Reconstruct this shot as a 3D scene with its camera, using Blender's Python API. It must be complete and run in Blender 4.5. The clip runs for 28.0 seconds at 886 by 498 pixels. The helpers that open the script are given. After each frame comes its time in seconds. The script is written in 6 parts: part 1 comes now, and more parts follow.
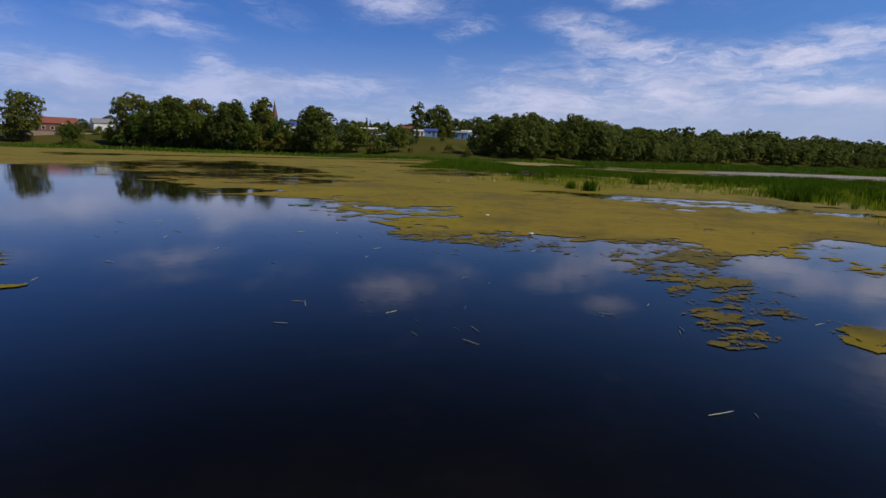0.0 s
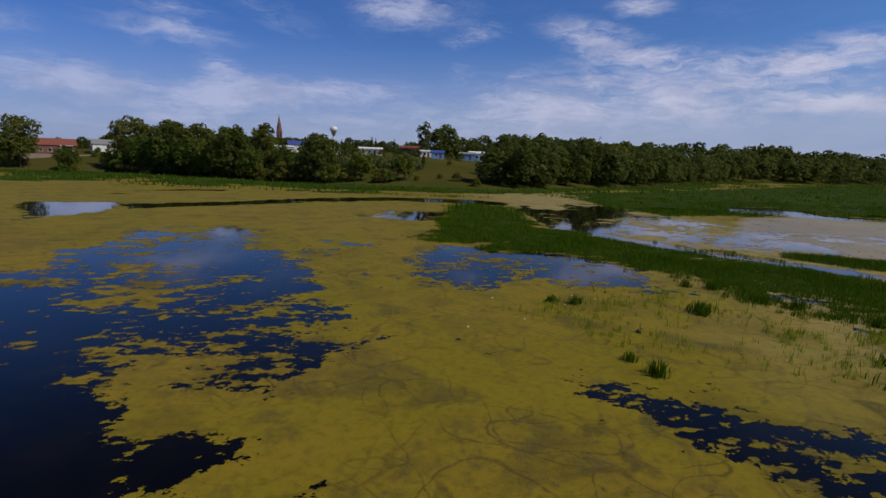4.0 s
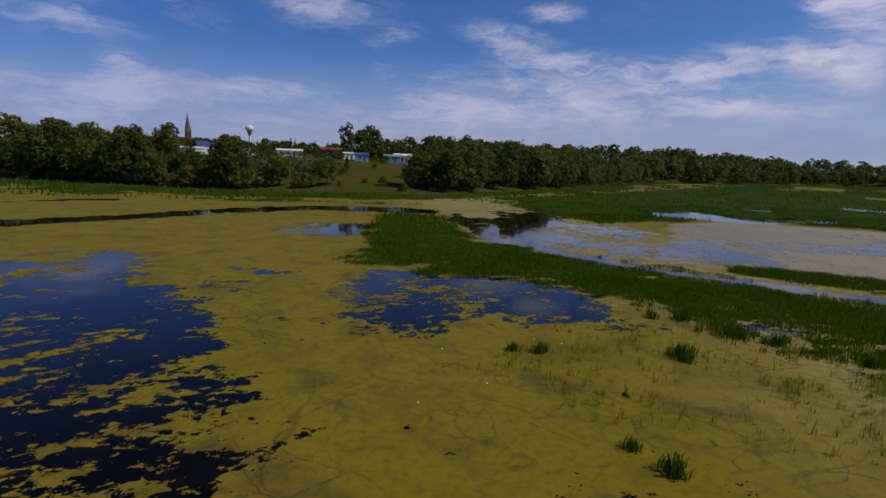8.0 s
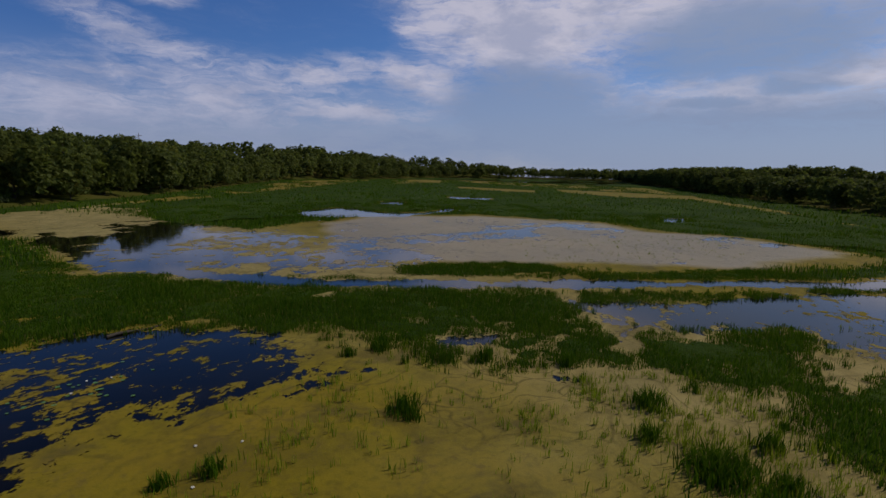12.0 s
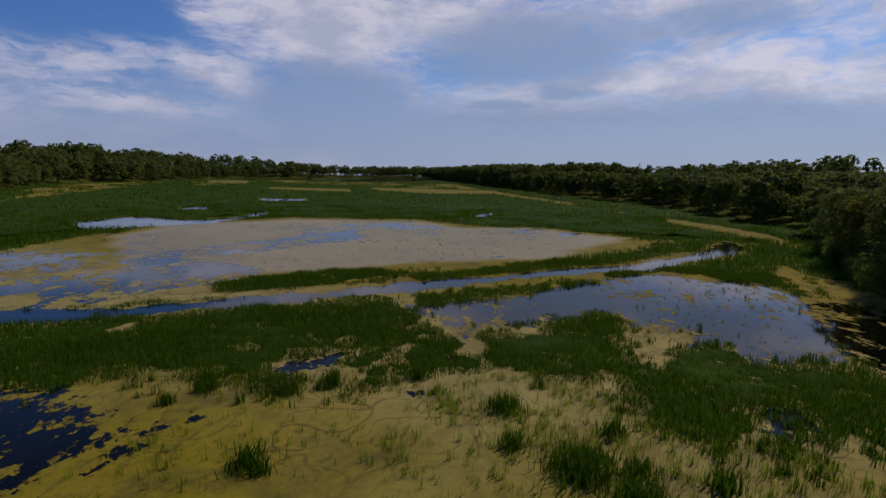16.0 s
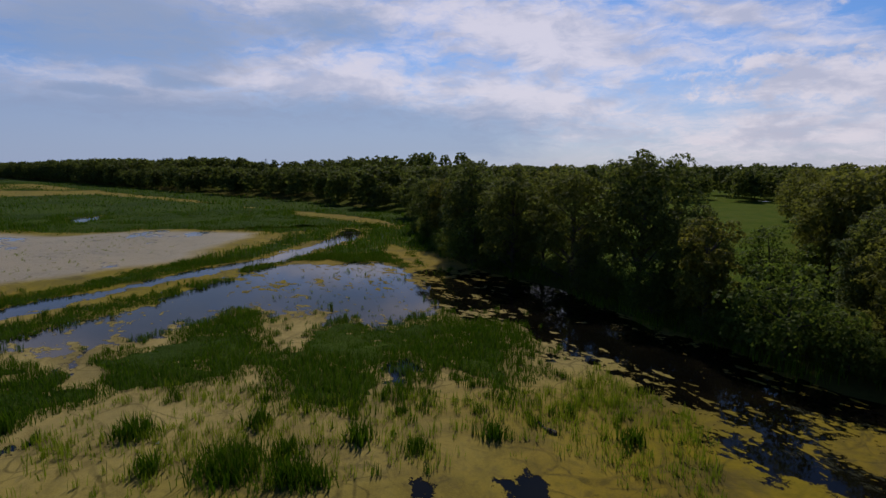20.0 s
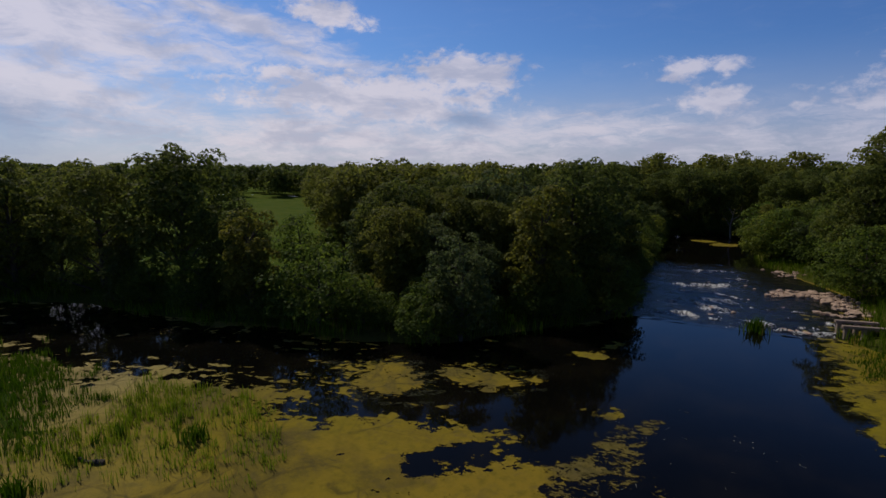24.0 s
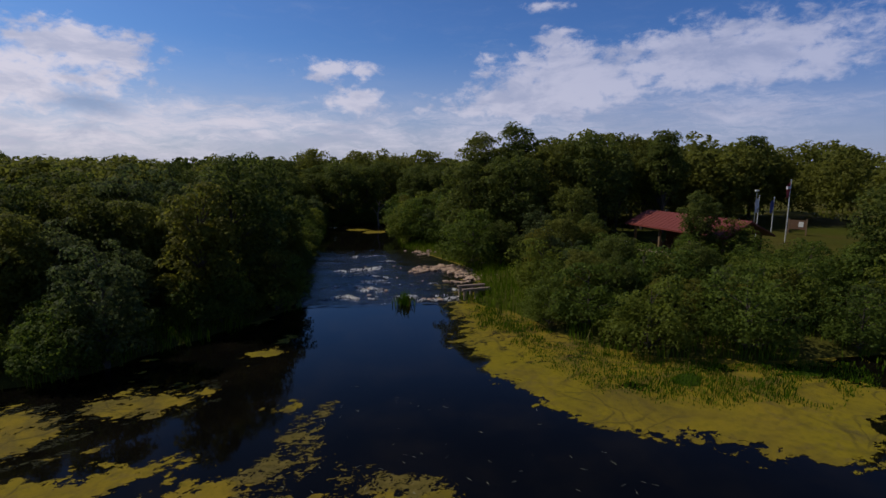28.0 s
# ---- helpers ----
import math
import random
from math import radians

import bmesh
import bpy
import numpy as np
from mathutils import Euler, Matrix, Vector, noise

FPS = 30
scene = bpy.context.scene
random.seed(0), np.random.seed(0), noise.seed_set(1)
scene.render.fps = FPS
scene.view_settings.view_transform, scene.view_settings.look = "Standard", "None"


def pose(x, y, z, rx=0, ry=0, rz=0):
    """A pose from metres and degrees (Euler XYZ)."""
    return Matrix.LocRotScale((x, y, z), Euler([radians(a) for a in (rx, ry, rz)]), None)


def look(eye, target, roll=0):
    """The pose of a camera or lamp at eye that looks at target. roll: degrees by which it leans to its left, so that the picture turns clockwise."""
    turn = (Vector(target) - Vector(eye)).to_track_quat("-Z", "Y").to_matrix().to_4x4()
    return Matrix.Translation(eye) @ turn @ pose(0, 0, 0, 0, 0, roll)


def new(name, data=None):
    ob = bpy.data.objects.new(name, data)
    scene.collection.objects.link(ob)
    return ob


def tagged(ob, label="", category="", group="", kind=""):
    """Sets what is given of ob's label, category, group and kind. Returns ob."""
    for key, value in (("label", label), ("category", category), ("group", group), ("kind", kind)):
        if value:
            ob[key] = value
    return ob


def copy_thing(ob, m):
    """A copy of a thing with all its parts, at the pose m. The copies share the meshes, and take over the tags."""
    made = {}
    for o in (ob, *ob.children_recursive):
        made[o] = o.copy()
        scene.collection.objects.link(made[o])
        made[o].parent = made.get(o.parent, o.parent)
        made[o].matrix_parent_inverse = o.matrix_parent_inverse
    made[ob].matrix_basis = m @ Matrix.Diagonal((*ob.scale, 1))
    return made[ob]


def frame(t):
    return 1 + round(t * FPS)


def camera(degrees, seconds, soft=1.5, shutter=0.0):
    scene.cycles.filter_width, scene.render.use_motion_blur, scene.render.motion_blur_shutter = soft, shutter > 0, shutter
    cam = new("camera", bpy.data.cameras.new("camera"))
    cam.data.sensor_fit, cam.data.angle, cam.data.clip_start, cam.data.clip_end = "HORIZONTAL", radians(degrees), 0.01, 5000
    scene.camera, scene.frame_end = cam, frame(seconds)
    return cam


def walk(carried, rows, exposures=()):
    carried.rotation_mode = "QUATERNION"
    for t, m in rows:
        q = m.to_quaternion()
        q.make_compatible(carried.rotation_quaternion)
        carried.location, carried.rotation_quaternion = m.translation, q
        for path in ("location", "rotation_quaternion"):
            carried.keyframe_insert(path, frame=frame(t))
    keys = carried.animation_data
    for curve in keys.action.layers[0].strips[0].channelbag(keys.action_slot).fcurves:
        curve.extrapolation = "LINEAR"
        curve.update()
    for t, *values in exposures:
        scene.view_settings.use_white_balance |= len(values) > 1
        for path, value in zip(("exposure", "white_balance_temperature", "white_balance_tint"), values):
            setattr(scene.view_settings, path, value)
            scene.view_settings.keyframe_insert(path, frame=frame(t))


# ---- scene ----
cam = camera(80.25, 28.0)
PATH = [
    (0.0, look((-1.696, -25.664, 1.768), (-1.608, -15.825, -0.018), 1.87)),
    (0.5, look((-1.790, -24.975, 2.252), (-1.722, -15.136, 0.469), 1.85)),
    (1.0, look((-1.913, -24.232, 2.956), (-1.846, -14.390, 1.184), 1.86)),
    (1.5, look((-2.016, -23.362, 3.812), (-1.995, -13.517, 2.058), 1.86)),
    (2.0, look((-2.124, -22.481, 4.614), (-2.120, -12.631, 2.890), 1.94)),
    (2.5, look((-2.237, -21.430, 5.513), (-2.253, -11.576, 3.812), 2.01)),
    (3.0, look((-2.351, -20.213, 6.530), (-2.380, -10.354, 4.853), 2.10)),
    (3.5, look((-2.492, -18.984, 7.688), (-2.516, -9.126, 6.015), 2.08)),
    (4.0, look((-2.646, -17.587, 8.588), (-2.651, -7.729, 6.911), 2.14)),
    (4.5, look((-2.735, -16.479, 8.898), (-2.728, -6.622, 7.209), 2.15)),
    (6.5, look((-3.103, -13.861, 9.507), (-3.086, -4.003, 7.825), 2.15)),
    (7.0, look((-3.205, -13.044, 9.521), (-2.968, -3.188, 7.847), 2.15)),
    (7.5, look((-3.275, -12.098, 9.593), (-2.513, -2.265, 7.940), 2.13)),
    (8.0, look((-3.272, -10.942, 9.586), (-1.864, -1.176, 7.965), 2.19)),
    (8.5, look((-3.137, -9.741, 9.553), (-1.101, -0.082, 7.957), 2.13)),
    (9.0, look((-2.963, -8.477, 9.703), (-0.188, 0.999, 8.124), 2.14)),
    (9.5, look((-2.742, -7.320, 9.743), (0.728, 1.930, 8.193), 2.00)),
    (10.0, look((-2.465, -6.068, 9.742), (1.763, 2.866, 8.221), 1.96)),
    (10.5, look((-2.029, -4.814, 9.684), (2.973, 3.715, 8.188), 1.78)),
    (11.0, look((-1.580, -3.736, 9.673), (4.137, 4.334, 8.192), 1.64)),
    (11.5, look((-1.022, -2.640, 9.702), (5.443, 4.846, 8.229), 1.40)),
    (12.0, look((-0.414, -1.655, 9.694), (6.704, 5.215, 8.232), 1.27)),
    (12.5, look((0.163, -0.716, 9.687), (7.716, 5.674, 8.232), 1.10)),
    (14.5, look((0.594, 0.536, 9.825), (8.506, 6.480, 8.386), 0.67)),
    (15.0, look((0.525, 0.545, 10.002), (8.940, 5.751, 8.563), 0.60)),
    (15.5, look((0.462, 0.487, 10.093), (9.224, 5.084, 8.650), 0.55)),
    (16.0, look((0.360, 0.411, 10.123), (9.400, 4.434, 8.672), 0.49)),
    (16.5, look((0.291, 0.367, 10.104), (9.594, 3.738, 8.651), 0.45)),
    (17.0, look((0.242, 0.305, 10.134), (9.734, 3.088, 8.666), 0.33)),
    (17.5, look((0.162, 0.237, 10.113), (9.846, 2.253, 8.643), 0.31)),
    (18.0, look((0.204, 0.212, 10.044), (10.026, 1.378, 8.572), 0.22)),
    (18.5, look((0.126, 0.166, 10.043), (10.012, 0.426, 8.561), 0.15)),
    (19.0, look((0.087, 0.131, 10.060), (9.959, -0.442, 8.572), 0.14)),
    (19.5, look((0.056, 0.088, 10.020), (9.835, -1.376, 8.527), 0.09)),
    (20.0, look((0.011, 0.006, 10.001), (9.578, -2.485, 8.495), 0.02)),
    (20.5, look((-0.049, 0.049, 9.962), (9.216, -3.399, 8.454), 0.04)),
    (21.0, look((-0.050, -0.027, 9.871), (8.816, -4.398, 8.354), 0.00)),
    (21.5, look((-0.167, 0.013, 9.850), (8.213, -5.228, 8.328), 0.06)),
    (22.0, look((-0.223, 0.012, 9.833), (7.527, -6.123, 8.313), 0.07)),
    (22.5, look((-0.301, -0.052, 9.814), (6.690, -7.037, 8.284), -0.08)),
    (24.5, look((-0.452, 0.032, 9.623), (3.475, -9.041, 8.124), 0.18)),
    (25.0, look((-0.468, 0.046, 9.640), (2.752, -9.298, 8.119), 0.15)),
    (25.5, look((-0.507, 0.099, 9.682), (2.178, -9.410, 8.141), 0.22)),
    (26.0, look((-0.545, 0.164, 9.693), (1.407, -9.522, 8.153), 0.19)),
    (26.5, look((-0.553, 0.196, 9.704), (0.574, -9.618, 8.151), 0.25)),
    (27.0, look((-0.533, 0.187, 9.719), (-0.122, -9.681, 8.155), 0.28)),
    (27.5, look((-0.494, 0.142, 9.722), (-0.962, -9.723, 8.153), 0.30)),
    (28.0, look((-0.497, 0.168, 9.733), (-1.796, -9.621, 8.156), 0.31)),
]
walk(cam, PATH, ((0.0, 0.24), (2.0, 0.24), (4.0, 0.02), (6.5, -0.08), (9.0, -0.10), (12.0, -0.30), (15.0, -0.26), (18.0, -0.06), (22.0, -0.12), (25.5, -0.20), (28.0, -0.06)))



# ---- world, sun ----
SUN_YAW, SUN_ELEV = 112.0, 47.0
world = bpy.data.worlds.new("sky")
scene.world = world
world.use_nodes = True


class Nodes:
    """Short way to write node trees."""

    def __init__(self, tree):
        self.tree = tree
        tree.nodes.clear()

    def add(self, kind, inputs=None, **props):
        n = self.tree.nodes.new(kind)
        if "operation" in props:
            n.operation = props["operation"]
        if "use_clamp" in props:
            n.use_clamp = props["use_clamp"]
        if "interpolation_type" in props:
            n.interpolation_type = props["interpolation_type"]
        if "data_type" in props:
            n.data_type = props["data_type"]
        if "attribute_name" in props:
            n.attribute_name = props["attribute_name"]
        if "feature" in props:
            n.voronoi_dimensions, n.feature = "2D", props["feature"]
        for k, v in (inputs or {}).items():
            if isinstance(v, bpy.types.NodeSocket):
                self.tree.links.new(v, n.inputs[k])
            else:
                n.inputs[k].default_value = v
        return n

    def math(self, op, a, b=0.0, c=0.0, clamp=False):
        return self.add("ShaderNodeMath", {0: a, 1: b, 2: c}, operation=op, use_clamp=clamp).outputs[0]

    def vmath(self, op, a, b=(0, 0, 0)):
        n = self.add("ShaderNodeVectorMath", {0: a}, operation=op)
        if isinstance(b, bpy.types.NodeSocket):
            self.tree.links.new(b, n.inputs[1])
        elif op == "SCALE":
            n.inputs[3].default_value = b
        else:
            n.inputs[1].default_value = b
        return n

    def noise(self, vec, scale, detail=4.0, rough=0.55, dist=0.0):
        return self.add("ShaderNodeTexNoise", {"Vector": vec, "Scale": scale, "Detail": detail, "Roughness": rough, "Distortion": dist}).outputs[0]

    def ramp(self, fac, lo, hi):
        return self.add("ShaderNodeMapRange", {0: fac, 1: lo, 2: hi, 3: 0.0, 4: 1.0}, interpolation_type="SMOOTHSTEP").outputs[0]

    def mix(self, fac, a, b):
        n = self.add("ShaderNodeMix", data_type="RGBA")
        for slot, v in ((0, fac), (6, a), (7, b)):
            if isinstance(v, bpy.types.NodeSocket):
                self.tree.links.new(v, n.inputs[slot])
            else:
                n.inputs[slot].default_value = v
        return n.outputs[2]


# clouds: azimuth, elevation and tilt in degrees, half length and half height in degrees, amount
CLOUDS_NORTH = (
    (-38.8, 9.8, -1.6, 3.7, 1.05, 0.36), (-26.5, 10.7, -4.3, 5.9, 1.23, 0.5), (-26.7, 12.6, -1.5, 4.1, 0.88, 0.32), (-17.1, 13.0, -11.6, 4.4, 1.14, 0.4), (-3.9, 14.8, -3.8, 6.7, 2.11, 0.5),
    (2.4, 12.4, 14.9, 3.7, 1.23, 0.54), (15.2, 11.9, -13.6, 7.0, 1.75, 0.68), (20.4, 10.3, 8.8, 2.9, 0.79, 0.5), (18.6, 14.9, 0.6, 3.1, 0.97, 0.54), (1.2, 8.7, 1.6, 1.5, 1.14, 0.29),
    (7.1, 8.3, 3.0, 2.3, 0.71, 0.32), (-34.7, 5.7, -6.7, 7.0, 2.06, 0.95), (-18.1, 5.9, 5.2, 13.6, 1.65, 0.9), (-22.1, 7.1, -20.2, 3.2, 1.65, 0.7), (-23.9, 3.5, 2.9, 22.5, 3.51, 0.4),
)
CLOUDS_NORTHEAST = (
    (9.6, 5.0, 2.7, 16.7, 4.13, 0.5), (21.4, 7.4, 1.4, 17.7, 3.72, 0.62), (32.8, 9.4, 11.0, 6.2, 2.06, 0.75), (43.3, 9.2, -6.6, 6.7, 2.27, 0.8), (36.0, 5.8, 2.3, 12.3, 1.45, 0.6),
    (52.1, 13.6, -16.5, 11.6, 5.37, 0.95), (68.2, 15.1, -3.8, 28.0, 3.92, 0.95), (43.0, 14.5, 3.1, 2.8, 1.14, 0.8), (57.9, 11.3, -0.3, 9.4, 4.34, 0.55), (77.2, 6.3, -2.2, 18.2, 2.58, 0.8),
    (82.8, 9.0, 1.6, 11.6, 2.89, 0.75), (35.0, 3.1, 0.6, 29.5, 3.1, 0.35),
)
CLOUDS_EAST = (
    (72.6, 7.2, -2.0, 13.5, 2.68, 0.8), (89.6, 9.1, -2.2, 17.9, 3.92, 0.8), (114.5, 6.2, -4.5, 17.1, 4.34, 0.75), (90.7, 15.9, 0.6, 16.2, 3.51, 0.95), (56.6, 12.0, 3.7, 10.8, 6.19, 0.55),
    (113.1, 14.2, -8.3, 15.6, 3.51, 0.95), (116.0, 11.0, -6.8, 6.3, 1.65, 0.85), (109.1, 8.6, -5.9, 6.6, 1.45, 0.7), (91.8, 11.8, -0.3, 3.1, 1.55, 0.85), (110.1, 13.7, 1.4, 16.6, 3.3, 0.9),
    (121.4, 10.9, -3.5, 13.6, 2.68, 0.9), (95.5, 8.0, -2.4, 9.0, 4.13, 0.85), (112.5, 7.0, -3.6, 14.2, 4.13, 0.8), (131.9, 13.8, -11.4, 11.8, 1.86, 0.95), (139.3, 10.6, -5.6, 9.9, 1.24, 0.85),
)
HEAPS_SOUTH = (
    (143.9, 7.3, -5.2, 17.4, 3.1, 0.95), (154.2, 9.9, -1.7, 7.5, 2.27, 0.95), (157.4, 8.1, -4.3, 2.1, 1.24, 0.7), (139.6, 15.4, -10.7, 5.4, 1.75, 0.85), (176.1, 9.4, -2.1, 5.3, 1.34, 0.75),
    (178.2, 6.4, -0.3, 3.8, 1.55, 0.9), (196.5, 6.5, 2.7, 11.7, 2.68, 0.9), (200.4, 8.9, -3.7, 10.5, 3.3, 0.9), (215.0, 10.0, 2.8, 15.6, 3.72, 0.98), (199.6, 12.2, -2.2, 3.6, 1.45, 0.75),
    (210.4, 12.5, 4.7, 2.2, 1.03, 0.5), (197.9, 15.6, 3.6, 3.1, 0.93, 0.7),
)
VEILS_SOUTH = (
    (139.8, 3.4, -0.9, 33.7, 4.54, 0.55), (166.5, 4.1, 0.4, 5.2, 2.27, 0.5), (174.3, 4.3, -1.2, 14.5, 2.48, 0.5), (187.5, 2.6, -0.0, 46.2, 3.92, 0.45), (215.4, 5.5, -2.0, 15.1, 2.27, 0.5),
    (138.8, 4.4, -1.4, 21.5, 4.54, 0.5),
)
CLOUD_SHADE = (
    (75.9, 12.4, 1.4, 13.3, 4.34, 0.72), (92.8, 14.1, -0.9, 9.0, 2.48, 0.6), (72.0, 7.0, 1.2, 4.1, 0.83, 0.7), (78.5, 8.2, 0.7, 4.6, 0.83, 0.6), (82.4, 3.3, 0.3, 35.6, 4.65, 1.0),
    (54.7, 7.2, 1.6, 10.0, 4.65, 0.9), (53.0, 2.6, 0.6, 46.1, 3.51, 0.55), (71.7, 11.9, -9.5, 12.3, 3.72, 0.5), (100.8, 3.0, -0.1, 15.2, 3.51, 0.7), (154.5, 5.1, -8.5, 4.1, 1.03, 0.6),
)


def build_sky():
    n = Nodes(world.node_tree)
    sky = n.add("ShaderNodeTexSky")
    sky.sky_type, sky.sun_disc = "NISHITA", False
    sky.sun_elevation, sky.sun_rotation = radians(SUN_ELEV), radians(SUN_YAW)
    sky.air_density, sky.dust_density, sky.ozone_density = 1.0, 0.6, 2.6
    way = n.add("ShaderNodeTexCoord").outputs["Generated"]
    x, y, z = n.add("ShaderNodeSeparateXYZ", {0: way}).outputs
    # azimuth counted from 95 degrees, so that the seam lies behind the walk; both angles in degrees
    a = radians(95)
    ahead = n.math("ADD", n.math("MULTIPLY", x, math.sin(a)), n.math("MULTIPLY", y, math.cos(a)))
    side = n.math("SUBTRACT", n.math("MULTIPLY", x, math.cos(a)), n.math("MULTIPLY", y, math.sin(a)))
    turn = n.math("MULTIPLY", n.math("ARCTAN2", side, ahead), 180 / math.pi)
    rise = n.math("MULTIPLY", n.math("ARCSINE", z), 180 / math.pi)
    angles = n.add("ShaderNodeCombineXYZ", {0: turn, 1: rise, 2: 0.0}).outputs[0]
    flow = n.add("ShaderNodeTexNoise", {"Vector": n.vmath("MULTIPLY", angles, (0.16, 0.34, 1.0)).outputs[0], "Scale": 1.0, "Detail": 5.0, "Roughness": 0.6}).outputs["Color"]
    bent = n.vmath("ADD", angles, n.vmath("MULTIPLY", n.vmath("SUBTRACT", flow, (0.5, 0.5, 0.5)).outputs[0], (6.0, 2.4, 0.0)).outputs[0]).outputs[0]

    def banks(rows):
        """Cloud amount from tilted patches of sky."""
        total = None
        for azimuth, elevation, tilt, wide, high, strength in rows:
            local = n.add("ShaderNodeMapping", {0: bent, 1: (azimuth - 95.0, elevation, 0), 2: (0, 0, radians(tilt)), 3: (wide, high, 1.0)})
            local.vector_type = "TEXTURE"
            far = n.add("ShaderNodeVectorMath", {0: local.outputs[0]}, operation="LENGTH").outputs["Value"]
            one = n.add("ShaderNodeMapRange", {0: far, 1: 1.25, 2: 0.0, 3: 0.0, 4: strength * 1.1}, interpolation_type="LINEAR").outputs[0]
            total = one if total is None else n.math("MAXIMUM", n.math("MULTIPLY_ADD", one, 0.35, total), one)
        return total

    veils, heaps = banks(CLOUDS_NORTH + CLOUDS_NORTHEAST + VEILS_SOUTH), banks(HEAPS_SOUTH)
    sheets = banks(CLOUDS_EAST)
    shaded = banks(CLOUD_SHADE)
    fleece = n.noise(n.vmath("MULTIPLY", bent, (0.085, 0.30, 1.0)).outputs[0], 1.0, 10.0, 0.66, 0.5)
    tufts = n.noise(n.vmath("MULTIPLY", bent, (0.26, 0.75, 1.0)).outputs[0], 1.0, 9.0, 0.64, 0.35)
    lumps = n.noise(n.vmath("MULTIPLY", angles, (0.42, 0.66, 1.0)).outputs[0], 1.0, 9.0, 0.62, 0.2)
    streaks = n.noise(n.vmath("MULTIPLY", bent, (0.24, 1.15, 1.0)).outputs[0], 1.0, 9.0, 0.70, 0.6)
    drawn = n.math("MULTIPLY_ADD", n.math("SUBTRACT", streaks, 0.5), 1.35, n.math("MULTIPLY", n.math("SUBTRACT", fleece, 0.52), 1.3))
    soft = n.ramp(n.math("ADD", veils, n.math("MULTIPLY", drawn, n.math("MULTIPLY_ADD", n.ramp(veils, 0.0, 0.4), 0.85, 0.25))), -0.04, 0.88)
    flock = n.ramp(n.math("ADD", sheets, n.math("MULTIPLY", n.math("SUBTRACT", tufts, 0.50), 1.7)), 0.02, 0.95)
    flock = n.math("MULTIPLY", flock, n.ramp(sheets, 0.0, 0.3))
    heaped = n.ramp(n.math("ADD", heaps, n.math("MULTIPLY", n.math("SUBTRACT", lumps, 0.50), 1.9)), 0.16, 0.72)
    heaped = n.math("MULTIPLY", heaped, n.ramp(heaps, 0.0, 0.22))
    cloud = n.math("MAXIMUM", n.math("MULTIPLY", heaped, 0.95), n.math("MAXIMUM", soft, n.math("MULTIPLY", flock, 0.9)))
    tone = n.mix(n.ramp(n.noise(n.vmath("ADD", n.vmath("MULTIPLY", angles, (0.13, 0.33, 1.0)).outputs[0], (7.0, 3.0, 0.0)).outputs[0], 1.0, 8.0, 0.62, 0.3), 0.36, 0.58), (6.0, 6.3, 8.4, 1), (8.9, 8.7, 10.4, 1))
    dim = n.ramp(n.math("ADD", shaded, n.math("MULTIPLY", drawn, 0.35)), 0.02, 0.66)
    tone = n.mix(n.math("MULTIPLY", dim, 0.9), tone, (3.4, 4.3, 7.0, 1))
    clear = n.mix(1.0, sky.outputs[0], (0.49, 0.78, 1.29, 1))
    clear.node.blend_type = "MULTIPLY"
    clear = n.mix(n.ramp(z, 0.26, 0.52), clear, n.vmath("SCALE", clear, 0.40).outputs[0])
    col = n.mix(n.math("MULTIPLY", n.ramp(z, 0.22, -0.01), 0.66), clear, (6.4, 6.4, 8.4, 1))
    # the sky is deeper away from the sun
    toward = n.math("ADD", n.math("MULTIPLY", x, math.sin(radians(SUN_YAW))), n.math("MULTIPLY", y, math.cos(radians(SUN_YAW))))
    col = n.mix(n.math("MULTIPLY", cloud, n.math("MULTIPLY_ADD", toward, 0.12, 0.80)), col, tone)
    col = n.mix(n.math("MULTIPLY", dim, 0.68), col, (3.3, 4.5, 7.3, 1))
    col = n.vmath("MULTIPLY", col, n.add("ShaderNodeCombineXYZ", {0: n.math("MULTIPLY_ADD", toward, 0.27, 0.89), 1: n.math("MULTIPLY_ADD", toward, 0.20, 0.90), 2: n.math("MULTIPLY_ADD", toward, 0.08, 0.93)}).outputs[0]).outputs[0]
    n.add("ShaderNodeOutputWorld", {0: n.add("ShaderNodeBackground", {0: col, 1: 0.075}).outputs[0]})


build_sky()
sun = new("sun", bpy.data.lights.new("sun", "SUN"))
sun.data.energy, sun.data.angle, sun.data.color = 2.5, radians(0.53), (1.0, 0.92, 0.76)
sun.matrix_world = look((0, 0, 400), (-math.sin(radians(SUN_YAW)) * math.cos(radians(SUN_ELEV)) * 400,
                                      -math.cos(radians(SUN_YAW)) * math.cos(radians(SUN_ELEV)) * 400, 400 - 400 * math.sin(radians(SUN_ELEV))))


# ---- materials ----
def material(name, build):
    m = bpy.data.materials.new(name)
    m.use_nodes = True
    build(Nodes(m.node_tree))
    return m


def finish(n, color, rough=0.7, bump=None, strength=0.3, distance=0.05, metallic=0.0, spec=0.5, trans=None, share=0.3):
    p = n.add("ShaderNodeBsdfPrincipled", {"Base Color": color, "Roughness": rough, "Metallic": metallic, "Specular IOR Level": spec})
    if bump is not None:
        b = n.add("ShaderNodeBump", {"Height": bump, "Strength": strength, "Distance": distance})
        n.tree.links.new(b.outputs[0], p.inputs["Normal"])
    out = p.outputs[0]
    if trans is not None:
        t = n.add("ShaderNodeBsdfTranslucent", {0: n.vmath("SCALE", trans, 1.35).outputs[0]})
        out = n.add("ShaderNodeMixShader", {0: share, 1: out, 2: t.outputs[0]}).outputs[0]
    n.add("ShaderNodeOutputMaterial", {0: out})
    return p


def place(n):
    return n.add("ShaderNodeNewGeometry").outputs["Position"]


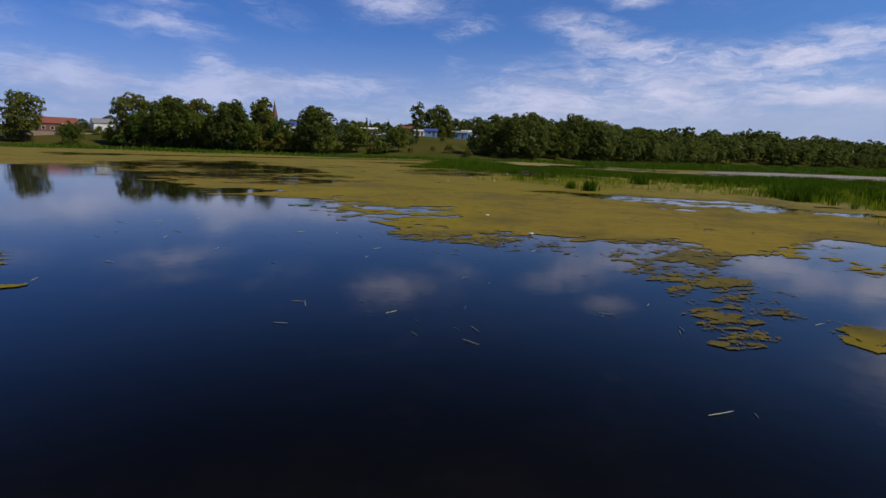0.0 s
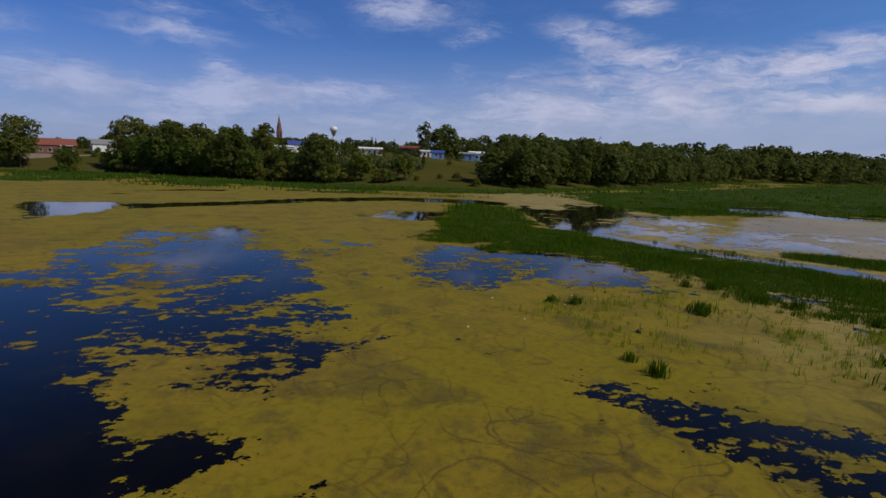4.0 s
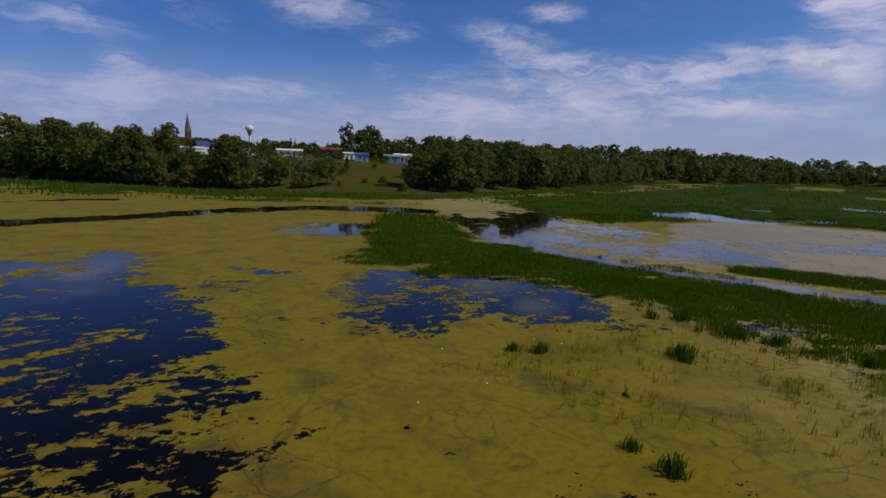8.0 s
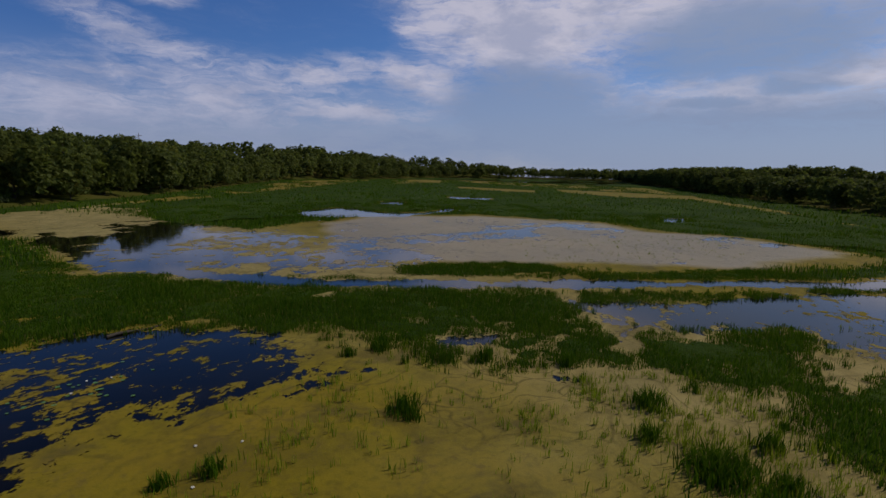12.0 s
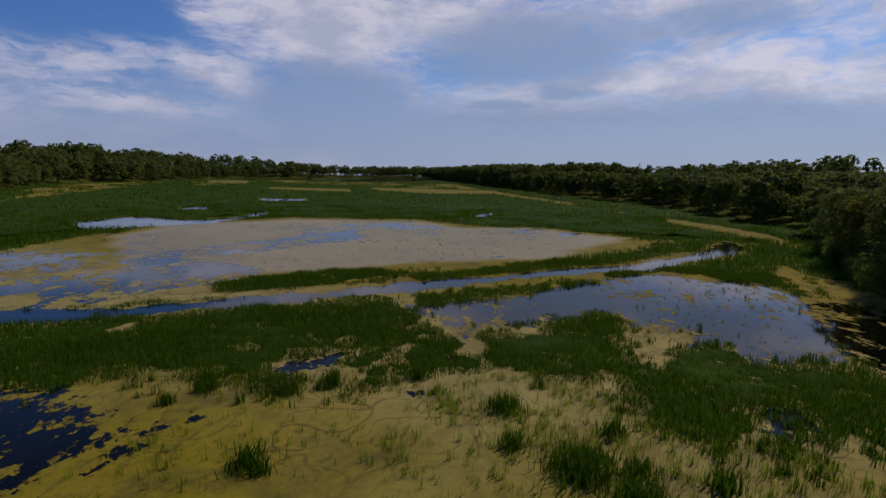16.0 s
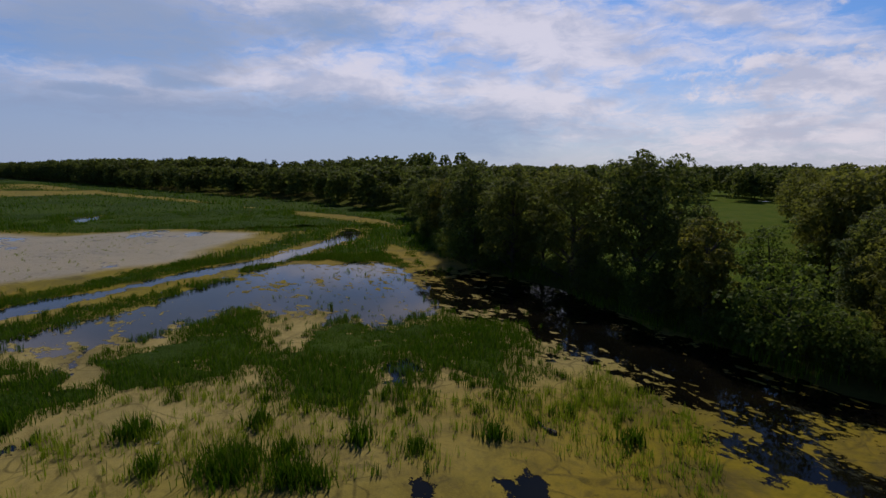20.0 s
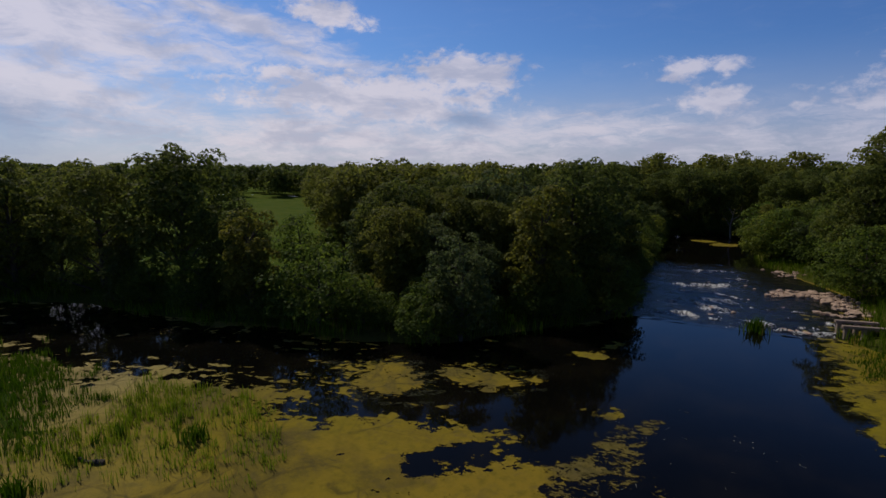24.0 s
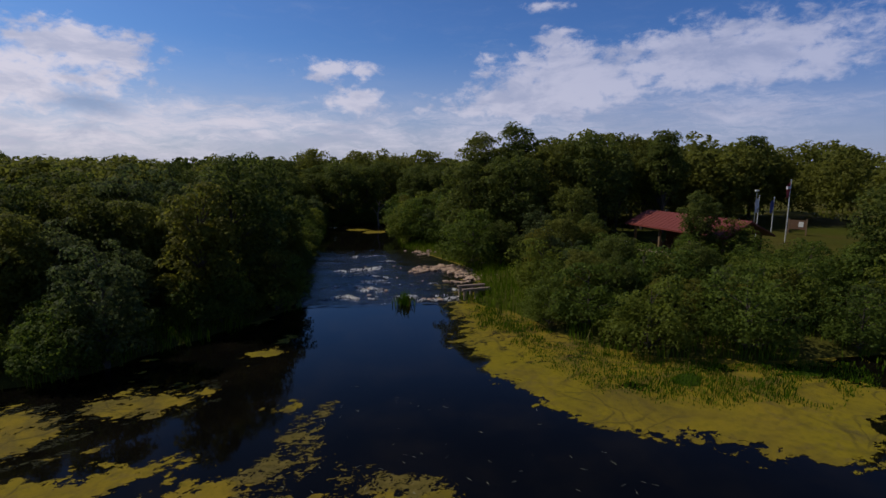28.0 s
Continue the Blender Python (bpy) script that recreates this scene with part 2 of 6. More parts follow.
def plain(name, color, rough=0.6, scale=6.0, vary=0.25, metallic=0.0, bump=0.15):
    """A coloured surface with stains at two scales."""
    def build(n):
        c = n.add("ShaderNodeTexCoord").outputs["Object"]
        a, b = n.noise(c, scale * 0.25, 3), n.noise(c, scale * 5, 5)
        dark = tuple(v * (1 - vary) for v in color[:3]) + (1,)
        light = tuple(min(1, v * (1 + vary)) for v in color[:3]) + (1,)
        col = n.mix(n.math("ADD", n.math("MULTIPLY", a, 0.6), n.math("MULTIPLY", b, 0.4)), dark, light)
        finish(n, col, rough, b, bump, 0.02, metallic)
    return material(name, build)


def leaf_material(name, dark, light, warm):
    def build(n):
        isle = n.add("ShaderNodeNewGeometry").outputs["Random Per Island"]
        one = n.add("ShaderNodeObjectInfo").outputs["Random"]
        pos = place(n)
        f = n.math("ADD", n.math("MULTIPLY", isle, 0.40), n.math("ADD", n.math("MULTIPLY", n.noise(pos, 0.7, 3), 0.28), n.math("MULTIPLY", n.noise(pos, 0.13, 2), 0.32)))
        col = n.mix(n.ramp(f, 0.2, 0.8), dark, light)
        col = n.mix(n.math("MULTIPLY", n.ramp(one, 0.55, 1.0), 0.6), col, warm)
        finish(n, col, 0.7, spec=0.22, trans=col, share=0.52)
    return material(name, build)


LEAF = leaf_material("leaf", (0.050, 0.072, 0.013, 1), (0.148, 0.172, 0.032, 1), (0.190, 0.186, 0.030, 1))
LEAF_PALE = leaf_material("leaf_pale", (0.056, 0.082, 0.025, 1), (0.135, 0.165, 0.056, 1), (0.145, 0.162, 0.050, 1))
LEAF_YELLOW = leaf_material("leaf_yellow", (0.095, 0.105, 0.015, 1), (0.200, 0.190, 0.028, 1), (0.210, 0.185, 0.025, 1))
LEAF_BUSH = leaf_material("leaf_bush", (0.046, 0.078, 0.011, 1), (0.140, 0.188, 0.026, 1), (0.182, 0.200, 0.024, 1))
BARK = plain("bark", (0.075, 0.06, 0.045, 1), 0.9, 4, 0.4, bump=0.6)


def build_water(n):
    pos = place(n)
    rip = n.noise(pos, 1.6, 5, 0.6)
    fine = n.noise(pos, 9.0, 3, 0.5)
    calm = n.ramp(n.noise(pos, 0.05, 3), 0.35, 0.7)
    h = n.math("ADD", rip, n.math("MULTIPLY", fine, 0.25))
    tone = n.mix(n.ramp(n.noise(pos, 0.35, 5), 0.42, 0.75), (0.0030, 0.0028, 0.0024, 1), (0.0075, 0.0062, 0.0040, 1))
    p = finish(n, tone, 0.035, h, 0.05, 0.03, spec=0.35)
    p.inputs["IOR"].default_value = 1.333
    n.tree.links.new(n.math("MULTIPLY_ADD", calm, 0.05, 0.02), p.inputs["Roughness"])


WATER = material("water", build_water)


def build_duckweed(n):
    pos = place(n)
    pale = n.add("ShaderNodeAttribute", attribute_name="pale").outputs["Fac"]
    big, mid = n.noise(pos, 0.055, 4, 0.6, 0.6), n.noise(pos, 0.30, 6, 0.66, 0.5)
    fine, grain = n.noise(pos, 2.6, 6, 0.7), n.noise(pos, 17.0, 4, 0.7)
    col = n.mix(n.ramp(big, 0.36, 0.66), (0.218, 0.172, 0.006, 1), (0.255, 0.174, 0.016, 1))
    col = n.mix(n.math("MULTIPLY", n.ramp(mid, 0.50, 0.68), 0.85), col, (0.096, 0.074, 0.022, 1))
    col = n.mix(n.math("MULTIPLY", n.ramp(fine, 0.44, 0.72), 0.6), col, (0.085, 0.076, 0.006, 1))
    col = n.mix(n.math("MULTIPLY", n.ramp(grain, 0.45, 0.8), 0.45), col, (0.25, 0.205, 0.030, 1))
    tan = n.mix(n.ramp(mid, 0.35, 0.7), (0.430, 0.345, 0.165, 1), (0.310, 0.250, 0.110, 1))
    tan = n.mix(n.math("MULTIPLY", n.ramp(grain, 0.40, 0.75), 0.5), tan, (0.20, 0.165, 0.05, 1))
    col = n.mix(n.math("MULTIPLY", pale, 0.9), col, tan)
    # pinkish glare on the flat's thin duckweed, painted into the base colour; glossier too
    flat_glare = n.add("ShaderNodeAttribute", attribute_name="flat_glare").outputs["Fac"]
    glare_tone = n.mix(n.ramp(big, 0.35, 0.65), (0.285, 0.216, 0.128, 1), (0.350, 0.264, 0.148, 1))
    glare_tone = n.mix(n.math("MULTIPLY", n.ramp(fine, 0.40, 0.75), 0.45), glare_tone, (0.200, 0.165, 0.100, 1))
    col = n.mix(n.math("MULTIPLY", flat_glare, 0.85), col, glare_tone)
    # trails that animals swam through the mat
    bend = n.vmath("ADD", pos, n.vmath("SCALE", n.add("ShaderNodeTexNoise", {"Vector": pos, "Scale": 1.3, "Detail": 3.0}).outputs["Color"], 0.35).outputs[0]).outputs[0]
    trail = None
    for shift, size, level, width in ((0, 0.13, 0.47, 0.006), (40, 0.17, 0.53, 0.0075), (90, 0.21, 0.46, 0.008), (150, 0.25, 0.55, 0.010), (210, 0.15, 0.50, 0.006)):
        field = n.noise(n.vmath("ADD", bend, (shift, shift * 0.7, 0)).outputs[0], size, 1.0, 0.4, 0.2)
        line = n.ramp(n.math("ABSOLUTE", n.math("SUBTRACT", field, level)), width, width * 0.2)
        trail = line if trail is None else n.math("MAXIMUM", trail, line)
    some = n.math("MULTIPLY", n.ramp(n.noise(pos, 0.12, 4), 0.40, 0.58), n.ramp(fine, 0.25, 0.55))
    col = n.mix(n.math("MULTIPLY", n.math("MULTIPLY", trail, some), 0.62), col, (0.050, 0.040, 0.012, 1))
    # brown rotting patches and thin places where dark water shows between the plants
    rot = n.math("MULTIPLY", n.ramp(n.noise(pos, 0.75, 7, 0.74, 0.8), 0.50, 0.68), n.ramp(n.noise(pos, 0.10, 3), 0.48, 0.64))
    col = n.mix(n.math("MULTIPLY", rot, 0.75), col, (0.070, 0.058, 0.030, 1))
    gap = n.math("MULTIPLY", n.ramp(n.noise(pos, 1.3, 7, 0.80, 0.4), 0.57, 0.69), n.ramp(n.noise(pos, 0.13, 3), 0.44, 0.64))
    col = n.mix(n.math("MULTIPLY", gap, 0.85), col, (0.020, 0.020, 0.010, 1))
    lace = n.add("ShaderNodeAttribute", attribute_name="lace").outputs["Fac"]
    col = n.mix(n.math("MULTIPLY", lace, 0.75), col, n.mix(n.ramp(fine, 0.4, 0.6), (0.050, 0.046, 0.018, 1), (0.135, 0.105, 0.036, 1)))
    # bruised patches, dull and brown, and fine speckling
    speck = n.math("MULTIPLY", n.ramp(n.noise(pos, 1.7, 7, 0.78, 0.6), 0.50, 0.66), n.ramp(n.noise(pos, 0.16, 3), 0.40, 0.60))
    col = n.mix(n.math("MULTIPLY", n.math("MULTIPLY", speck, n.math("SUBTRACT", 1.0, flat_glare)), 0.60), col, (0.120, 0.086, 0.036, 1))
    worn = n.math("MULTIPLY", n.ramp(n.noise(pos, 0.22, 7, 0.70, 0.9), 0.46, 0.64), n.ramp(grain, 0.22, 0.62))
    col = n.mix(n.math("MULTIPLY", n.math("MULTIPLY", worn, n.math("SUBTRACT", 1.0, flat_glare)), 0.55), col, (0.078, 0.058, 0.016, 1))
    p = finish(n, col, 0.85, n.math("ADD", grain, n.math("MULTIPLY", fine, 1.5)), 0.4, 0.03, spec=0.07)
    p.inputs["Sheen Weight"].default_value, p.inputs["Sheen Roughness"].default_value, p.inputs["Sheen Tint"].default_value = 0.13, 0.45, (0.92, 0.80, 0.30, 1)
    n.tree.links.new(n.math("MULTIPLY_ADD", flat_glare, 0.20, 0.07), p.inputs["Specular IOR Level"])
    n.tree.links.new(n.math("MULTIPLY_ADD", flat_glare, -0.45, 0.85), p.inputs["Roughness"])
    # the mat's edge breaks up into single plants
    drawn = n.vmath("MULTIPLY", pos, (0.85, 1.2, 0.0)).outputs[0]
    edge = n.add("ShaderNodeAttribute", attribute_name="cover").outputs["Fac"]
    edge = n.math("ADD", edge, n.math("MULTIPLY", n.math("SUBTRACT", n.noise(drawn, 2.6, 5, 0.75, 0.5), 0.5), 1.9))
    edge = n.math("ADD", edge, n.math("MULTIPLY", n.math("SUBTRACT", n.noise(drawn, 12.0, 3, 0.7), 0.5), 0.9))
    edge = n.math("ADD", edge, n.math("MULTIPLY", n.math("MULTIPLY", n.math("SUBTRACT", n.noise(drawn, 5.0, 4, 0.7, 0.8), 0.5), lace), 2.6))
    n.tree.links.new(n.ramp(edge, -0.03, 0.07), p.inputs["Alpha"])


DUCKWEED = material("duckweed", build_duckweed)


def build_sedge(n):
    pos = place(n)
    a, b, c = n.noise(pos, 0.06, 4), n.noise(pos, 0.6, 5, 0.65), n.noise(pos, 5.0, 4, 0.7)
    col = n.mix(n.ramp(a, 0.35, 0.65), (0.028, 0.056, 0.005, 1), (0.048, 0.082, 0.007, 1))
    col = n.mix(n.math("MULTIPLY", n.ramp(b, 0.5, 0.75), 0.6), col, (0.058, 0.078, 0.010, 1))
    col = n.mix(n.math("MULTIPLY", n.ramp(c, 0.45, 0.75), 0.6), col, (0.014, 0.028, 0.003, 1))
    finish(n, col, 0.9, c, 0.8, 0.25, spec=0.05)


SEDGE = material("sedge", build_sedge)


def blade_material(name, dark, light, dry):
    def build(n):
        isle = n.add("ShaderNodeNewGeometry").outputs["Random Per Island"]
        pos = place(n)
        f = n.math("ADD", n.math("MULTIPLY", isle, 0.5), n.math("MULTIPLY", n.noise(pos, 0.18, 4), 0.5))
        col = n.mix(n.ramp(f, 0.25, 0.75), dark, light)
        col = n.mix(n.ramp(isle, 0.93, 0.97), col, dry)
        finish(n, col, 0.8, spec=0.04, trans=col)
    return material(name, build)


def build_weed(n):
    pos = place(n)
    a = n.noise(pos, 3.0, 5, 0.7, 1.0)
    strands = n.ramp(n.noise(n.vmath("MULTIPLY", pos, (1.0, 2.6, 0.0)).outputs[0], 4.0, 4, 0.7, 0.8), 0.48, 0.54)
    veil = finish(n, n.mix(n.ramp(a, 0.4, 0.7), (0.010, 0.012, 0.005, 1), (0.035, 0.036, 0.012, 1)), 0.75, a, 0.6, 0.03, spec=0.1).inputs["Alpha"]
    n.tree.links.new(strands, veil)


WEED = material("water_weed", build_weed)


def build_foam(n):
    pos = place(n)
    foam = n.add("ShaderNodeAttribute", attribute_name="foam").outputs["Fac"]
    a = n.noise(n.vmath("MULTIPLY", pos, (1.0, 0.6, 1.0)).outputs[0], 6.5, 6, 0.8, 0.8)
    white = n.ramp(n.math("ADD", foam, n.math("MULTIPLY", n.math("SUBTRACT", a, 0.5), 3.4)), 0.46, 0.80)
    white = n.math("MULTIPLY", white, n.ramp(foam, 0.06, 0.22))
    p = finish(n, n.mix(white, (0.010, 0.009, 0.008, 1), (0.72, 0.72, 0.72, 1)), 0.1, n.math("MULTIPLY", a, n.add("ShaderNodeAttribute", attribute_name="wild").outputs["Fac"]), 0.5, 0.06, spec=0.32)
    n.tree.links.new(n.math("MULTIPLY_ADD", white, 0.6, 0.12), p.inputs["Roughness"])


FOAM = material("white_water", build_foam)
STEM = blade_material("reed_stem", (0.150, 0.225, 0.010, 1), (0.280, 0.330, 0.022, 1), (0.22, 0.20, 0.06, 1))
GRASS = blade_material("bank_grass_blade", (0.062, 0.115, 0.005, 1), (0.140, 0.200, 0.011, 1), (0.19, 0.18, 0.05, 1))
BLADE = blade_material("reed_blade", (0.036, 0.090, 0.003, 1), (0.096, 0.162, 0.007, 1), (0.17, 0.16, 0.04, 1))


def build_ground(n):
    pos = place(n)
    a, b, c = n.noise(pos, 0.03, 4), n.noise(pos, 0.25, 5, 0.65), n.noise(pos, 3.0, 5, 0.7)
    lush = n.add("ShaderNodeAttribute", attribute_name="lush").outputs["Fac"]
    col = n.mix(n.ramp(a, 0.38, 0.62), (0.066, 0.076, 0.013, 1), (0.096, 0.084, 0.021, 1))
    col = n.mix(n.math("MULTIPLY", n.ramp(b, 0.52, 0.72), 0.7), col, (0.0950, 0.0620, 0.0260, 1))
    col = n.mix(n.math("MULTIPLY", n.ramp(c, 0.45, 0.75), 0.5), col, (0.0217, 0.0310, 0.0062, 1))
    grass = n.mix(n.ramp(b, 0.35, 0.65), (0.062, 0.100, 0.012, 1), (0.092, 0.116, 0.018, 1))
    col = n.mix(lush, col, n.mix(n.math("MULTIPLY", n.ramp(c, 0.45, 0.75), 0.5), grass, (0.050, 0.085, 0.010, 1)))
    finish(n, col, 0.95, n.math("ADD", c, b), 0.5, 0.2, spec=0.02)


GROUND = material("grass_ground", build_ground)


# ---- helpers for shapes ----
def mesh_object(name, verts, faces, mat, parent=None, smooth=False):
    me = bpy.data.meshes.new(name)
    verts, faces = np.asarray(verts, np.float32), np.asarray(faces, np.int32)
    me.vertices.add(len(verts))
    me.vertices.foreach_set("co", verts.ravel())
    k = faces.shape[1]
    me.loops.add(faces.size)
    me.loops.foreach_set("vertex_index", faces.ravel())
    me.polygons.add(len(faces))
    me.polygons.foreach_set("loop_start", np.arange(0, faces.size, k, dtype=np.int32))
    if smooth:
        me.polygons.foreach_set("use_smooth", np.ones(len(faces), bool))
    me.update(calc_edges=True)
    me.materials.append(mat)
    ob = new(name, me)
    ob.parent = parent
    return ob


def part(name, bm, mat, parent, label=""):
    me = bpy.data.meshes.new(name)
    bm.normal_update()
    bm.to_mesh(me)
    bm.free()
    me.materials.append(mat)
    ob = new(name, me)
    ob.parent = parent
    return tagged(ob, label)


def thing(name, label, category, group="", at=None):
    e = new(name)
    e.empty_display_size = 0.2
    if at is not None:
        e.matrix_world = at
    return tagged(e, label, category, group)


def box(bm, x0, x1, y0, y1, z0, z1, bevel=0.0):
    m = Matrix.Translation(((x0 + x1) / 2, (y0 + y1) / 2, (z0 + z1) / 2)) @ Matrix.Diagonal((x1 - x0, y1 - y0, z1 - z0, 1))
    made = bmesh.ops.create_cube(bm, size=1.0, matrix=m)
    if bevel:
        edges = list({e for v in made["verts"] for e in v.link_edges})
        bmesh.ops.bevel(bm, geom=edges, offset=bevel, segments=1, affect="EDGES")
    return bm


def tube(bm, a, b, r0, r1, sides=8):
    a, b = Vector(a), Vector(b)
    m = Matrix.Translation((a + b) / 2) @ (b - a).to_track_quat("Z", "Y").to_matrix().to_4x4()
    bmesh.ops.create_cone(bm, cap_ends=True, segments=sides, radius1=r0, radius2=r1, depth=(b - a).length, matrix=m)
    return bm


def hashed(ix, iy, seed):
    h = (ix.astype(np.int64) * 374761393 + iy.astype(np.int64) * 668265263 + seed * 982451653) & 0xFFFFFFFF
    h = ((h ^ (h >> 13)) * 1274126177) & 0xFFFFFFFF
    return ((h ^ (h >> 16)) & 0xFFFF) / 65535.0


def value_noise(x, y, seed):
    ix, iy = np.floor(x), np.floor(y)
    fx, fy = x - ix, y - iy
    fx, fy = fx * fx * (3 - 2 * fx), fy * fy * (3 - 2 * fy)
    a, b = hashed(ix, iy, seed), hashed(ix + 1, iy, seed)
    c, d = hashed(ix, iy + 1, seed), hashed(ix + 1, iy + 1, seed)
    return (a + (b - a) * fx) * (1 - fy) + (c + (d - c) * fx) * fy


def fbm(x, y, size, octaves=4, seed=1, fall=0.55):
    """Uneven field between about -1 and 1 with features of that size in metres."""
    total, gain, norm = 0.0, 1.0, 0.0
    for k in range(octaves):
        u, v = (x * 0.8 - y * 0.6) / size, (x * 0.6 + y * 0.8) / size
        total = total + gain * (value_noise(u + 17 * k, v - 11 * k, seed + k) * 2 - 1)
        norm, gain, size = norm + gain, gain * fall, size * 0.48
    return total / norm * 1.6


def inside(x, y, outline, reach=30.0):
    """Metres by which points lie inside an outline (negative: outside)."""
    p = np.asarray(outline, float)
    lo, hi = p.min(0) - reach, p.max(0) + reach
    out = np.full(x.shape, -reach)
    near = (x > lo[0]) & (x < hi[0]) & (y > lo[1]) & (y < hi[1])
    if not near.any():
        return out
    px, py = x[near], y[near]
    best, odd = np.full(px.shape, 1e9), np.zeros(px.shape, bool)
    for (ax, ay), (bx, by) in zip(p, np.roll(p, -1, 0)):
        dx, dy = bx - ax, by - ay
        t = np.clip(((px - ax) * dx + (py - ay) * dy) / (dx * dx + dy * dy + 1e-9), 0, 1)
        best = np.minimum(best, (px - ax - t * dx) ** 2 + (py - ay - t * dy) ** 2)
        cross = ((ay > py) != (by > py)) & (px < (bx - ax) * (py - ay) / (by - ay + 1e-12) + ax)
        odd ^= cross
    d = np.sqrt(best)
    out[near] = np.where(odd, d, -d)
    return out


def along(x, y, line, width):
    """Metres inside a strip that follows a line."""
    best = np.full(x.shape, 1e9)
    for (ax, ay), (bx, by) in zip(line, line[1:]):
        dx, dy = bx - ax, by - ay
        t = np.clip(((x - ax) * dx + (y - ay) * dy) / (dx * dx + dy * dy), 0, 1)
        best = np.minimum(best, np.hypot(x - ax - t * dx, y - ay - t * dy))
    return width - best


def smooth(a, b, v):
    t = np.clip((v - a) / (b - a), 0, 1)
    return t * t * (3 - 2 * t)


def sheet(x0, x1, y0, y1, step, hole=None):
    """A grid of points with its quads; quads whose middle lies in the hole are left out."""
    xs, ys = np.arange(x0, x1 + step / 2, step), np.arange(y0, y1 + step / 2, step)
    gx, gy = np.meshgrid(xs, ys)
    i = np.arange(gx.size).reshape(gx.shape)
    q = np.stack([i[:-1, :-1], i[:-1, 1:], i[1:, 1:], i[1:, :-1]], -1).reshape(-1, 4)
    if hole:
        cx, cy = gx.ravel()[q].mean(1), gy.ravel()[q].mean(1)
        q = q[~((cx > hole[0]) & (cx < hole[1]) & (cy > hole[2]) & (cy < hole[3]))]
    return gx.ravel(), gy.ravel(), q


def packed(verts, faces):
    used = np.unique(faces)
    back = np.full(len(verts), -1)
    back[used] = np.arange(len(used))
    return verts[used], back[faces]


